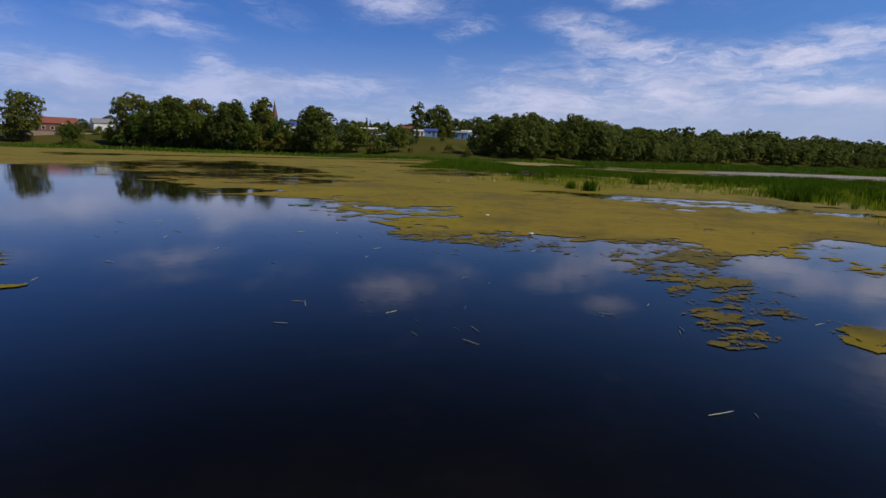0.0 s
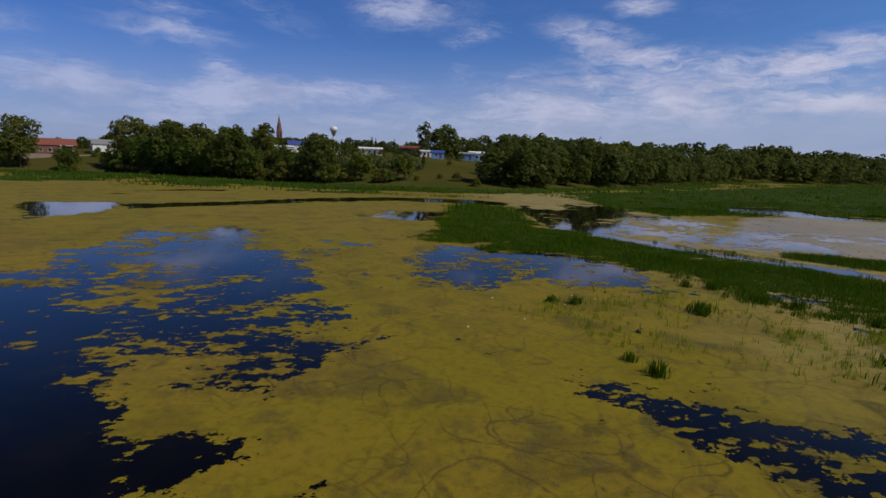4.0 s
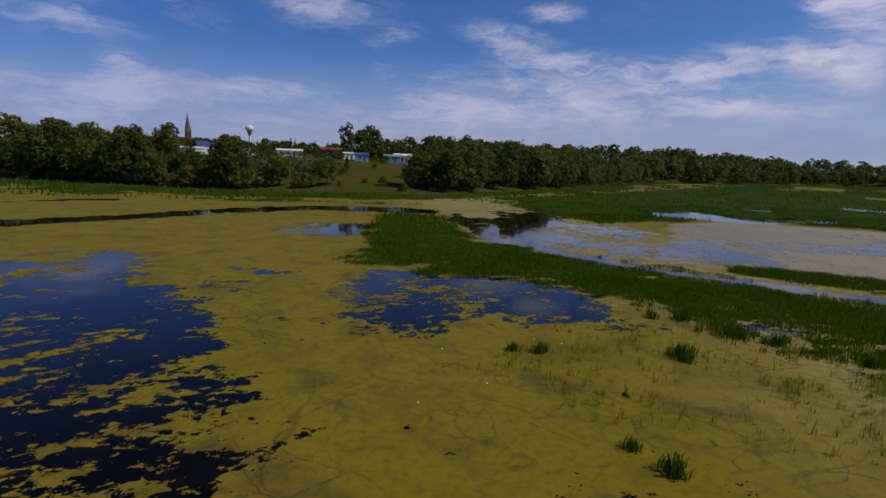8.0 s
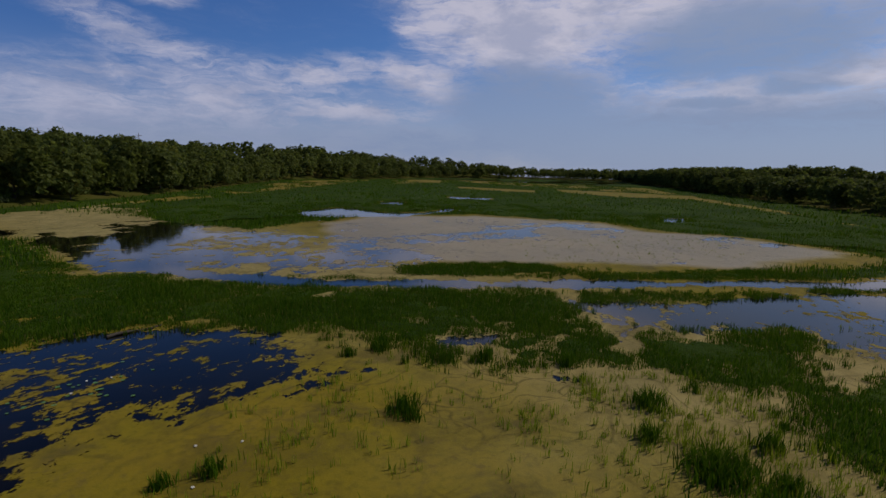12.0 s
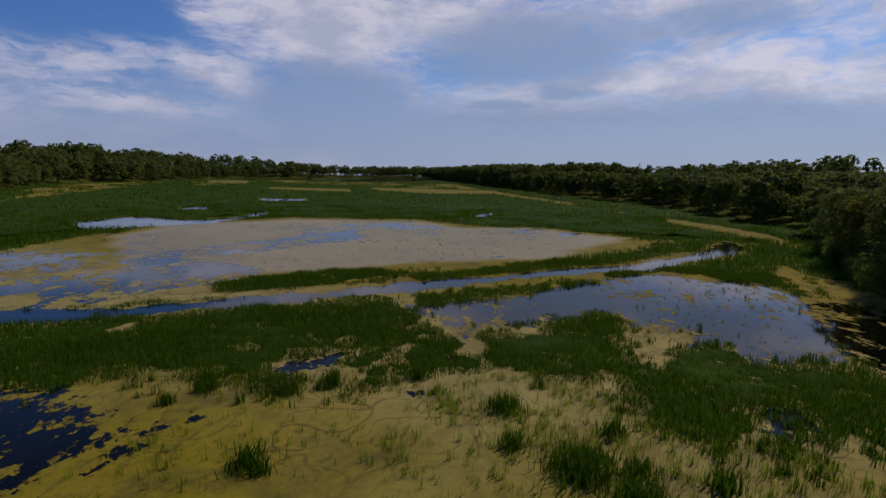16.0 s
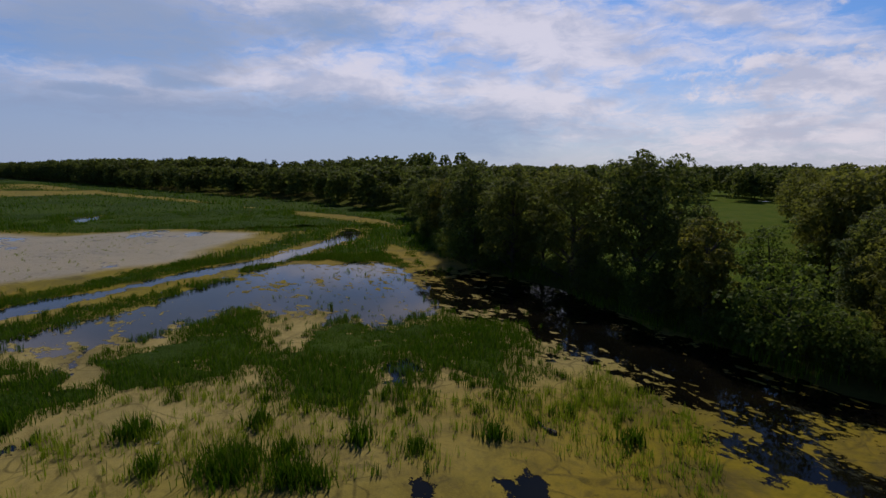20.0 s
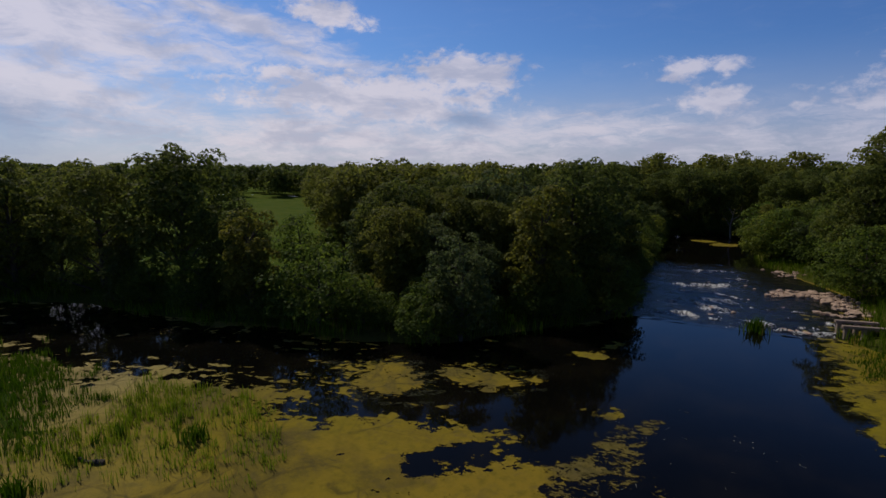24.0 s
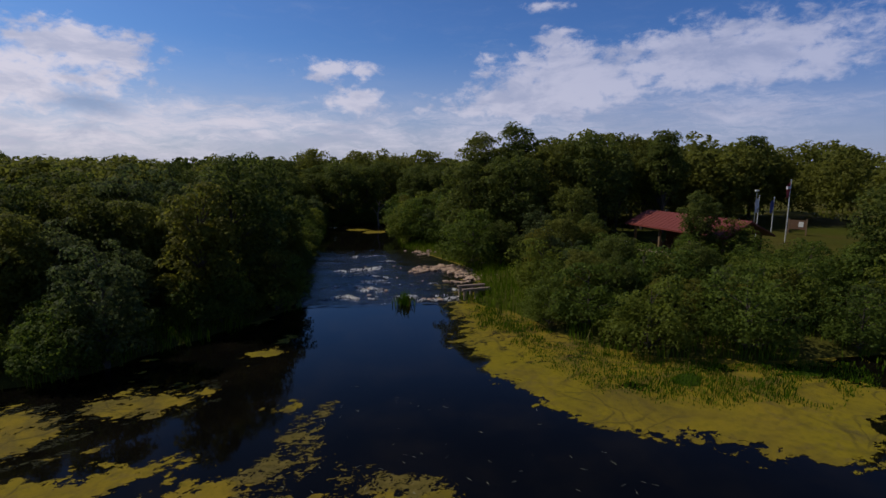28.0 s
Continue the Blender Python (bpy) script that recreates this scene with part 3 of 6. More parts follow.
# ---- plan of the place ----
OPEN = {
    "left": [(-31.2, 18.6), (-33.2, 25.2), (-32.4, 31.2), (-34.7, 38.6), (-26.6, 42.5), (-21.7, 29.5), (-15.1, 23.5), (-13, 16), (-11.2, 12.3), (-7.7, 9.5), (-10.4, 7.3), (-7.1, 6.5), (-7, 4.8), (-8.6, 2.4), (-9.1, 0.7), (-11.8, 0.8), (-11, 2.6), (-12, 3.5), (-14.1, 2.2), (-15.7, 0), (-36, 4)],
    "south": [(-26.4, 7.5), (-15.3, -0.4), (-13.5, -2), (-10.8, -4.7), (-9.7, -4.1), (-10.7, -6.3), (-6.6, -6.7), (-4.7, -7.2), (-2.4, -8.6), (-3.5, -9.3), (-4.5, -9.2), (-4.9, -10.1), (-3.3, -11), (-6, -16), (-34, -16)],
    "south2": [(-33.2, 14.1), (-25.3, 11.2), (-19.2, 8.6), (-17, -0.3), (-10.8, -6.1), (-7.1, -6.7), (-4.4, -7.6), (-2.5, -8.7), (-4.2, -9.3), (-5, -11), (-1.8, -11.4), (-2.5, -12.6), (-2.7, -14.2), (-0.4, -13.8), (1.1, -14.1), (2.8, -14.5), (3.6, -15.6), (2, -22), (-30, -22), (-45, 0)],
    "start": [(-20.7, -2.7), (-12, -5.6), (-7.7, -7), (-4.9, -11.8), (-1.6, -14.6), (0.8, -14.8), (2.2, -15.3), (3.8, -16), (5.3, -16.1), (6, -16.2), (9, -17.2), (9, -24.5), (-4, -24.5)],
    "hole_a": [(3.4, 1.9), (5.4, 2.5), (7.1, -0), (8.2, -0.8), (6.8, -2), (5.9, -1), (5.2, 0.4), (3.5, 1.1)],
    "hole_b": [(8.4, -2.2), (9.9, -2.6), (12.7, -3.3), (9.9, -6.7), (9.2, -5.7), (7.6, -6), (6.9, -5.6)],
    "hole_c": [(-13, 8.6), (-11.9, 12.4), (-8.3, 10.5), (-10.1, 7.3), (-11.7, 6.9)],
    "pond_one": [(-5.2, 20.3), (-4.2, 28.6), (-0.5, 30.7), (2, 31.9), (5.4, 32.1), (11.6, 29.8), (12.6, 24.6), (12.4, 18.5), (7.9, 19.1), (3.1, 20.9), (-0.2, 18.2), (-2.3, 20), (-3.9, 18)],
    "pond_one_w": [(-4.9, 28.1), (-1.7, 33.9), (3, 32.6), (-0.4, 25.4), (-0.3, 18.4), (-3.6, 18.1), (-4.4, 22.1)],
    "pond_two": [(34.9, 17.6), (50.7, 6.7), (56.6, 3.3), (55.3, -7.6), (47.9, -7.9), (35.3, -8.2), (32, -4.5), (33.5, -2.5), (36.6, -0.2), (39, 4.7), (36.3, 8), (31.2, 12.6), (31, 15.5)],
    "star": [(20.9, 11.5), (21.6, 10.5), (20.6, 10.3), (20.4, 10.9)],
    "holeH": [(25.8, -3.8), (26.4, -4.9), (24.9, -5.2), (24.1, -4)],
    "holeF": [(20.7, 18.6), (22.9, 18.5), (24.1, 17), (22.7, 16.1), (21.5, 17.1), (20.2, 17.6)],
    "far_pond": [(62.7, 105.6), (77, 109.9), (77.1, 93.4), (85.2, 87.5), (106.1, 95.9), (93.5, 86.3), (73.1, 81.5), (61.6, 88), (56.5, 93.3)],
    "far_pond_b": [(102.8, 125.8), (108.9, 120.2), (98.2, 109.5), (93.8, 113.6)],
    "far_pond_c": [(149.7, 141.3), (156.5, 124.4), (143.4, 115.2), (136.4, 126)],
    "tiny": [(121.9, 46.1), (127.1, 42.7), (115.5, 39.1), (109.7, 41.9)],
    "west_pond": [(-66.6, 61), (-54.3, 65.8), (-49.2, 57.3), (-50.2, 47.7), (-51.1, 42.5)],
    "blue_mid": [(-14.6, 59.7), (-10.4, 66.6), (-2.6, 67.6), (-3, 56.9), (-10.3, 57.2)],
    "blue_mid2": [(16.1, 66.5), (29.1, 59.1), (27, 45.2), (20.2, 53), (12.2, 57)],
    "dark_chan": [(-53.6, 62.6), (-40.3, 73.8), (-28.4, 88.7), (-13.4, 97.8), (2.7, 99.2), (10.7, 94), (9.9, 87.1), (-12.5, 89.1), (-26.3, 80.1), (-37.6, 67.4), (-47.7, 57)],
    "dark_str": [(11.6, 80), (21.5, 75.4), (22.7, 66.7), (38.4, 74.2), (24.6, 62.2), (14.9, 63.2), (11, 69.6)],
    "east_chan": [(47.5, -10), (47.5, -15.7), (40.5, -20.7), (26.2, -21.7), (18.5, -23.9), (5.9, -34), (2.9, -19.5), (5.7, -15.9), (6.6, -16.9), (8.1, -17.1), (10.1, -16.4), (12.1, -15.4), (13.9, -14.2), (15.7, -15), (17.6, -15.6), (21.6, -14.1), (26.6, -13.5), (34.2, -9.4)],
    "river": [(20.7, -19.3), (7.8, -31.2), (4.7, -36.8), (6.6, -69.7), (-4.6, -73.9), (-6, -37.5), (-5.9, -28.7), (-7.2, -21.8), (-8.8, -19.2), (-8.3, -17.7), (8.3, -12), (8.3, -12.6), (7.6, -14.9), (6.4, -16.8), (10.7, -18.7), (19.5, -18.2)],
    "river2": [(18, -27.3), (7.2, -29.6), (3.4, -35), (4.4, -74.7), (-3.5, -74), (-5.8, -32.6), (-6.1, -23.8), (-8.1, -19.2), (-12.5, -16.4), (-14.8, -15.1), (-17.8, -14.4), (-15.5, -12.3), (10.5, -15.5), (11.1, -16.5)],
    "pond_two_e": [(57.2, -6.3), (54.4, -9.4), (48.9, -10.2), (34.5, -8), (32.9, -5.1), (36.5, -2.5), (48.2, -4.8)],
    "east_top": [(51.6, -10.8), (50.7, -13.4), (34.6, -17.8), (26.6, -18.1), (23.9, -16.3), (25.4, -14.3), (29.1, -14), (32.7, -12.4), (34.2, -7.9), (40.4, -8.5)],
    "slit": [(15.1, -2.9), (15.3, -3.6), (15.0, -3.9), (14.7, -3.3), (14.7, -2.8)],
    "scrape": [(14.7, -5.8), (14.8, -6.8), (14.0, -7.2), (13.2, -6.9), (13.5, -5.9)],
    "crack": [(11.8, -15), (11.6, -15.2), (8.9, -14.2), (9.1, -14)],
    "river_up": [(9, -58), (9, -96), (-9, -96), (-9, -58)],
    "west_open": [(-17, -14.6), (-60, -20), (-60, 12), (-36, 8), (-22, -1), (-13, -6), (-6, -10), (-4, -16)],
    "flat_wet": [(15.5, 67.9), (26, 82.1), (37.6, 73.6), (44.2, 53.6), (39.3, 40.3), (29.5, 42.4), (22.4, 46.9), (15.4, 51.6), (12.2, 53.8)],
}
WATER_DEPTH = {"left": (0.3, 0.45), "south": (2.0, 0.7), "south2": (1.7, 0.8), "start": (3, 0.6), "hole_a": (0.05, 0.5), "hole_b": (0.4, 0.45), "hole_c": (0.5, 0.5), "pond_one": (0.45, 0.4), "pond_one_w": (0.6, 0.5), "pond_two": (0.9, 0.35), "star": (1.6, 2), "holeH": (2.0, 0.8), "holeF": (2.0, 0.8), "far_pond": (2.0, 0.8), "far_pond_b": (2.0, 0.8), "far_pond_c": (2.0, 0.8), "tiny": (2.0, 0.8), "west_pond": (2.0, 0.8), "blue_mid": (0.5, 0.3), "blue_mid2": (0.5, 0.3), "dark_chan": (2.0, 0.8), "dark_str": (0.5, 0.3), "east_chan": (1.0, 0.5), "river": (5, 1), "river2": (5, 1), "pond_two_e": (0.6, 0.4), "east_top": (0.55, 0.4), "slit": (1.6, 1.4), "scrape": (1.4, 1.0), "crack": (2.0, 0.8), "river_up": (5, 1), "west_open": (5, 1), "flat_wet": (0.15, 0.2)}
CHANNEL = [(13, 87.3), (12.5, 77.7), (12.4, 60), (18.1, 45.9), (22.7, 38), (30.2, 30.7), (39.1, 22.9), (45.3, 18.1), (51.8, 12.6), (61.3, 3.6), (75.6, -4.9), (88.2, -7.4)]
RAFTS = {
    "tongue": [(11.1, -11), (12.7, -11.7), (13.9, -13.5), (12.1, -15.6), (9.6, -16.8), (6.4, -16.9), (7.6, -14.9), (8.3, -12.6), (8.3, -12)],
    "near": [(8.6, -10.4), (8, -12.4), (7, -13.6), (6, -15.2), (4.2, -14.9), (3.2, -13.6), (3, -11)],
    "bankL": [(15.5, -19.6), (13.4, -21.1), (10.7, -18.7), (12, -17.3), (13.5, -17.4)],
    "bankM": [(10.7, -21.7), (9.1, -22.3), (6.8, -22.5), (7.3, -21.4), (10.1, -20.7)],
    "bankR": [(6.7, -27), (4.4, -29.1), (4.4, -26.9), (5.3, -25.5)],
    "lone": [(3.3, -20.9), (3, -21.2), (2.7, -20.7), (2.9, -20), (3.2, -20.2)],
    "weed": [(4, -15.6), (1.5, -19.1), (1.4, -17.5), (-0, -15.5), (2.4, -14.4)],
    "right": [(-6.2, -32.5), (-5.8, -28), (-7, -21), (-8.1, -19.2), (-9.9, -17.8), (-12.5, -16.4), (-14.8, -15.1), (-17.8, -14.4), (-22.9, -19.1), (-20.7, -21), (-10.9, -26.5), (-8.1, -34.4)],
    "start_raft": [(1.6, -18.4), (2.8, -17.8), (3.2, -18.6), (2.4, -19.7), (2, -20.3), (1.5, -21.1), (1.3, -20.8), (1.3, -20.2), (1.3, -19.5)],
    "weed_b": [(3.6, -13.7), (3.4, -15), (1.6, -15.6), (-0.3, -15.9), (0.1, -14.9)],
    "weed_c": [(-2.9, -13.9), (-0.3, -13.6), (1.7, -13.7), (3.8, -14.5), (4, -15.4), (3.6, -15.7), (1.7, -15.8), (-0.6, -15.5), (-2.6, -14.8)],
    "up": [(4.6, -80.5), (-1.5, -79), (-2.6, -76.6), (0, -75), (1.5, -78)],
}
REEDS = {
    "pen": [(-6.4, 36.8), (-4, 44.6), (-2.6, 78.5), (1.6, 86.2), (11.5, 81.5), (10.4, 51.9), (19, 45.7), (23.7, 40.2), (37.1, 24), (23.4, 11.5), (20.4, 13.2), (18.9, 17.1), (17.8, 22.7), (14.1, 26.7), (10.1, 31.5), (5.7, 32.1), (1.9, 32.4), (-0.7, 37.1)],
    "band": [(22.9, 35.8), (36.5, 21.4), (51.3, 6.8), (58.3, 3.4), (65.1, -2.7), (80.3, -13.8), (72.3, -13.8), (55.6, 3.2), (46.8, 6.2), (37.5, 15.1), (34.9, 17.6), (30.2, 15.8), (35.6, 7.9), (36.8, 4.1), (32.2, 1.8), (27.2, 2.1), (26.9, 5.7), (27.2, 11), (23, 15.6), (21.7, 19.8), (19.1, 24.3), (16.6, 26.5)],
    "big": [(37.6, 8), (38.6, 2.6), (30.6, 2.4), (35, -3.4), (33.9, -8.1), (31.1, -13.3), (26.5, -13.1), (20.8, -10.1), (19.7, -8.4), (22.8, -5.8), (20.3, -3.4), (22.6, -0.2), (23.2, 1.9), (30.5, 3.8)],
    "mid": [(25.9, 10.6), (30.6, 12.9), (36.4, 8.8), (40.0, 3.4), (29.8, 1.8), (25.2, 3.6), (24.7, 7.2)],
    "gap": [(27.7, 16.0), (31.4, 16.3), (33.0, 14.4), (36.2, 12.3), (27.3, 9.2), (23.7, 8.8), (23.8, 10.6), (22.3, 11.4), (22.4, 13.1)],
    "lobe": [(30.8, 2.2), (24.4, 1.9), (21.4, 0.4), (20.2, -2.0), (21.0, -3.6), (23.6, -3.7), (28.1, -6.1), (32.4, -9.0), (33.3, -3.7)],
    "isle": [(34.1, 38.4), (41.9, 35.5), (46.3, 29.6), (45.6, 24.1), (39.8, 26.6), (35.4, 29.6), (32.3, 35.6)],
    "isle2": [(45.1, 23.9), (58, 16.1), (61.2, 12.8), (77.2, 4.6), (95.6, -4.8), (94.9, -15.4), (83.6, -14.4), (79.1, -4.8), (64.2, 3.8), (53.7, 13.1), (44, 22.1)],
    "far": [(48.1, 73.5), (166.8, 250.7), (364.9, 331.2), (275.2, 108.7), (138, 8.2), (110.2, -17.8), (97.6, -15.8), (84, 5), (97.7, 23.7), (93, 36.9), (101.6, 47.9), (91.3, 76.4), (70, 87)],
    "farL": [(39, 140.9), (76.2, 174.3), (407.4, 479.8), (87.6, 93.6), (52.7, 82.7), (36.9, 75.3), (30.3, 99.1)],
    "shoreN": [(-119.3, 124.2), (-101.1, 142.3), (-39.9, 115.2), (13.7, 123.6), (15.7, 140.2), (-50.3, 140.3), (-116.9, 167.7), (-140.4, 149.5)],
    "nook": [(59.2, 2.9), (71.9, -5.1), (86.9, -14.1), (72.2, -13.4), (56.2, -10.3), (54.6, -7), (57.4, -2.4)],
    "right": [(-6.7, -33.2), (-7.2, -36), (-9.6, -36.2), (-9.3, -33.5), (-11.2, -28.5), (-13, -25.5), (-16, -24), (-20.5, -23), (-27, -23), (-27, -20.5), (-18.2, -18.1), (-14.1, -18.8), (-10.7, -20.6), (-8.6, -23.5), (-6.9, -28.9)],
    "nook_b": [(62.2, 7.6), (83.2, -5.5), (95.4, -15.6), (65.1, -12.5), (52.8, -11.3), (52.5, -8.7), (61.4, -7.1), (60.6, -1.5), (52.5, 6.4)],
}
FLAT = [(51.9, 79.1), (68.3, 86.3), (89.2, 74.7), (98.5, 49), (91.1, 36.2), (95.6, 23.2), (87.5, 6.1), (61, 13.5), (53, 25.2), (46, 30.7), (41.5, 35.2), (34.9, 39.6), (27.1, 42.1)]
WORN = [(-30, 44), (-8, 52), (-3, 34), (-6, 14), (-14, 10), (-26, 20)]
STRIPS = [[(132.4, 3.1), (111, -12.2), (94.8, -16.7), (86.7, -15.3), (96.7, -9.9), (116.9, 3.3)], [(255.4, 234.8), (253.2, 170.9), (213.7, 142.7), (219.7, 198.2)], [(287.7, 179.2), (280.5, 92.4), (231.6, 75), (218, 104.3), (245.6, 151.3)], [(69.3, -10.6), (63.1, -12.6), (46.2, -11.4), (42.4, -9.9), (51, -9.5), (61.2, -8.9)], [(413.6, 457.2), (398, 387.1), (300, 291.9), (305.6, 338.1)]]
SPARSE = [([(10.9, 18.7), (17.5, 20.3), (21.7, 14.3), (27, 2.7), (18.5, 0.5), (0.2, 12.2), (3.4, 17.3)], 4.5), ([(14.9, 9), (23.5, 10.5), (26, 2.1), (20.6, -4.3), (20.8, -10.1), (21.9, -14.8), (18.3, -15.4), (15.5, -13.2)], 14.0), ([(24.3, -13.9), (17.7, -15.9), (12.8, -14.3), (11.8, -10.8), (16.5, -9.1)], 18.0), ([(47, 3.9), (57.2, -6.3), (51.6, -10.8), (48, -12.2), (34.5, -8.2), (32.7, -3.7), (37.9, 4)], 1.6), ([(56.2, 43.5), (71.6, 40.2), (100.3, 24), (70.4, 16.2), (53.1, 25.5), (47.6, 32.4)], 0.9)]
BASIN = [(110, -20), (84, -16.5), (61, -15), (48, -16.5), (40, -20), (33, -20.5), (24, -22.5), (18, -22.5), (13, -24.5), (8, -31), (5, -35), (5.5, -43), (7, -70), (6.5, -86), (-4, -88), (-3.5, -76), (-4, -62), (-9, -50), (-9, -41), (-7, -36), (-9.5, -33), (-11, -28), (-13, -25), (-16, -23.5), (-21, -22.5), (-28, -23), (-60, -25), (-110, 10), (-150, 80), (-152, 140), (-140, 150), (-112, 160), (-49, 137), (15, 137), (66, 192), (208, 373), (330, 420), (530, 520), (720, 470), (730, 360), (459, 181), (289, 80), (200, 22), (150, -6)]
EAST_BANK = [(6.5, -86), (7, -70), (5.5, -43), (5, -35), (8, -31), (13, -24.5), (18, -22.5), (24, -22.5), (33, -20.5), (40, -20), (48, -16.5), (61, -15), (84, -16.5)]
WEST_BANK = [(-60, -25), (-28, -23), (-21, -22.5), (-16, -23.5), (-13, -25), (-11, -28), (-9.5, -33), (-7, -36), (-9, -41), (-9, -50), (-4, -62), (-3.5, -76)]
RIVER_HEAD = [(-14, -88), (16, -86)]
NORTH_WOOD = [(208, 373), (66, 192), (22, 141)]
FAR_SHORE = [(730, 360), (720, 470), (530, 520), (330, 420), (208, 373)]
FAR_RIDGE = [(420, -90), (760, 20), (930, 300), (900, 620)]
EAST_SHORE = [(84, -16.5), (110, -20), (150, -6), (200, 22), (289, 80), (459, 181), (730, 360)]
TOWN_TREES = [(110, 270), (0, 250), (-90, 240), (-200, 250), (-330, 260)]
RIDGE = [(-120, -200), (90, -230), (230, -170), (330, -60)]
MEADOW_END = [(86, -148), (93, -123), (102, -109), (111, -99), (125, -80), (160, -50)]
SLOPE = [(20, 140), (-49, 138), (-110, 163)]
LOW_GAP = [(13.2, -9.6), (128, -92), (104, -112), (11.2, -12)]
CLEAR = [[(-170, 170), (-60, 150), (18, 150), (30, 190), (36, 234), (-100, 234), (-170, 218)], [(40, -29), (121, -84), (101, -109), (29, -35)], [(48, -36), (75, -34), (122, -72), (100, -108), (60, -66), (46, -54)], [(-17, -31.5), (-20, -40), (-22, -52), (-30, -60), (-54, -66), (-58, -52), (-44, -34), (-30, -29)]]
KEY_TREES = [
    ('mid', -112, 168, 18.5),
    ('mid', -94.6, 159, 17.5),
    ('mid', -84, 158.5, 16.5),
    ('mid_tall', -70, 154, 16),
    ('mid_tall', -62.8, 159, 15.8),
    ('mid', -40.6, 144.5, 14),
    ('mid_pale', -28.7, 144.4, 10),
    ('mid_pale', -15.5, 148, 8.8),
    ('conifer', -10.9, 171, 6.2),
    ('mid_bush', 10.9, 171, 4.8),
    ('mid', 18, 153, 12.2),
    ('mid_pale', 40.8, 174, 10.5),
    ('mid', 30.7, 169, 16),
    ('mid', 52, 190, 18),
    ('mid', 65, 203, 17),
    ('mid', -142.7, 156.6, 17),
    ('mid_pale', -150, 165, 6.5),
    ('mid_pale', -127, 157, 8.3),
    ('mid', -100, 172, 17),
    ('mid_pale', -54, 150, 10),
    ('mid', -78, 168, 15),
    ('broad', 33.8, -23.8, 11.0),
    ('broad', 29.2, -25, 7.2),
    ('yellow', 25.6, -22.9, 7.2),
    ('pale', 37.2, -21.6, 4.6),
    ('broad', 39.5, -21.5, 10),
    ('broad', 46, -18.8, 10.2),
    ('broad', 55, -17.5, 10.6),
    ('broad', 83, -18.5, 8.0),
    ('bush', 51, -16.5, 5.7),
    ('yellow', 9.4, -32, 8.4),
    ('pale', 12.3, -25.8, 6.0),
    ('bush', 13.9, -24.8, 3.4),
    ('tall', -16.8, -58, 13.4),
    ('tall', -12.3, -57, 12.8),
    ('broad', -14.5, -52, 10.5),
    ('broad', -19.5, -56, 11.0),
    ('broad', -10.6, -54, 10.0),
    ('tall', -35.6, -60, 12.6),
    ('tall', -28, -60, 12.2),
    ('tall', -55, -70, 12.5),
    ('tall', -26.6, -39.0, 6.6),
    ('broad', -47, -38, 9.0),
    ('bush', -29.2, -38.6, 4.4),
    ('broad', 9.4, -46.4, 10.2),
    ('broad', 9.2, -37.5, 9.8),
    ('mid', 97, -25, 7.0),
    ('mid_tall', 214, 12, 12),
    ('mid_tall', 219, 15, 11.4),
]
SLOPE_SHRUBS = [
    ('mid_pale', -119.3, 165.9, 7.9),
    ('mid_bush', -112.5, 163.3, 8.5),
    ('mid_pale', -104.0, 160.3, 13.4),
    ('mid_pale', -95.6, 157.2, 14.2),
    ('mid_bush', -100.2, 158.8, 6.4),
    ('mid_pale', -85.6, 154.0, 13.8),
    ('mid_bush', -90.8, 155.6, 6.0),
    ('mid_pale', -76.8, 150.1, 12.9),
    ('mid', -70.6, 148.5, 16.1),
    ('mid_bush', -66.6, 146.9, 6.2),
    ('mid_tall', -61.1, 152.1, 18.1),
    ('mid_pale', -62.9, 145.3, 10.7),
    ('mid_bush', -51.7, 141.4, 6.0),
    ('mid', -41.8, 140.8, 15.1),
    ('mid_bush', -46.9, 140.4, 6.0),
    ('mid_bush', -36.6, 140.9, 6.4),
    ('mid_bush', -33.6, 159.3, 11.3),
    ('mid_bush', -24.6, 160.6, 9.5),
    ('mid_bush', -17.3, 161.4, 10.1),
    ('mid_bush', 13.9, 161.1, 8.7),
    ('mid_pale', 22.6, 160.0, 13.8),
    ('mid_bush', 29.8, 158.8, 9.0),
]
CLUMPS = [
    (13.1, 13.4, 0, 1.0, 20),
    (21.0, 6.6, 0, 1.1, 80),
    (17.6, 2.8, 1, 0.92, 0),
    (16.6, 1.0, 0, 1.05, 140),
    (18.2, 5.4, 2, 1.3, 10),
    (5.8, 14.3, 2, 1.1, 40),
    (6.6, 3.4, 2, 1.2, 70),
    (5.9, 4.9, 2, 0.8, 100),
    (18.0, 20.7, 0, 0.8, 190),
    (18.5, 16.2, 0, 0.8, 30),
    (17.1, 19.8, 0, 0.9, 77),
    (20.2, 15.0, 2, 1.4, 55),
    (22.7, 11.6, 2, 1.3, 15),
    (18.4, -1.6, 2, 1.4, 210),
    (17.3, -3.5, 0, 0.7, 260),
    (4.4, 14.6, 2, 0.9, 5),
    (15.3, 20.3, 2, 1.0, 95),
    (12.9, 12.6, 2, 0.9, 300),
    (20.6, 2.2, 2, 1.3, 130),
    (17.5, -6.5, 2, 1.2, 20),
    (15.8, -11.2, 2, 1.2, 60),
    (16.4, 0.5, 0, 1.0, 35),
    (18.2, 1.0, 0, 0.85, 115),
    (16.0, -0.1, 2, 1.1, 250),
    (-2.5, -35.9, 2, 1.6, 60),
]


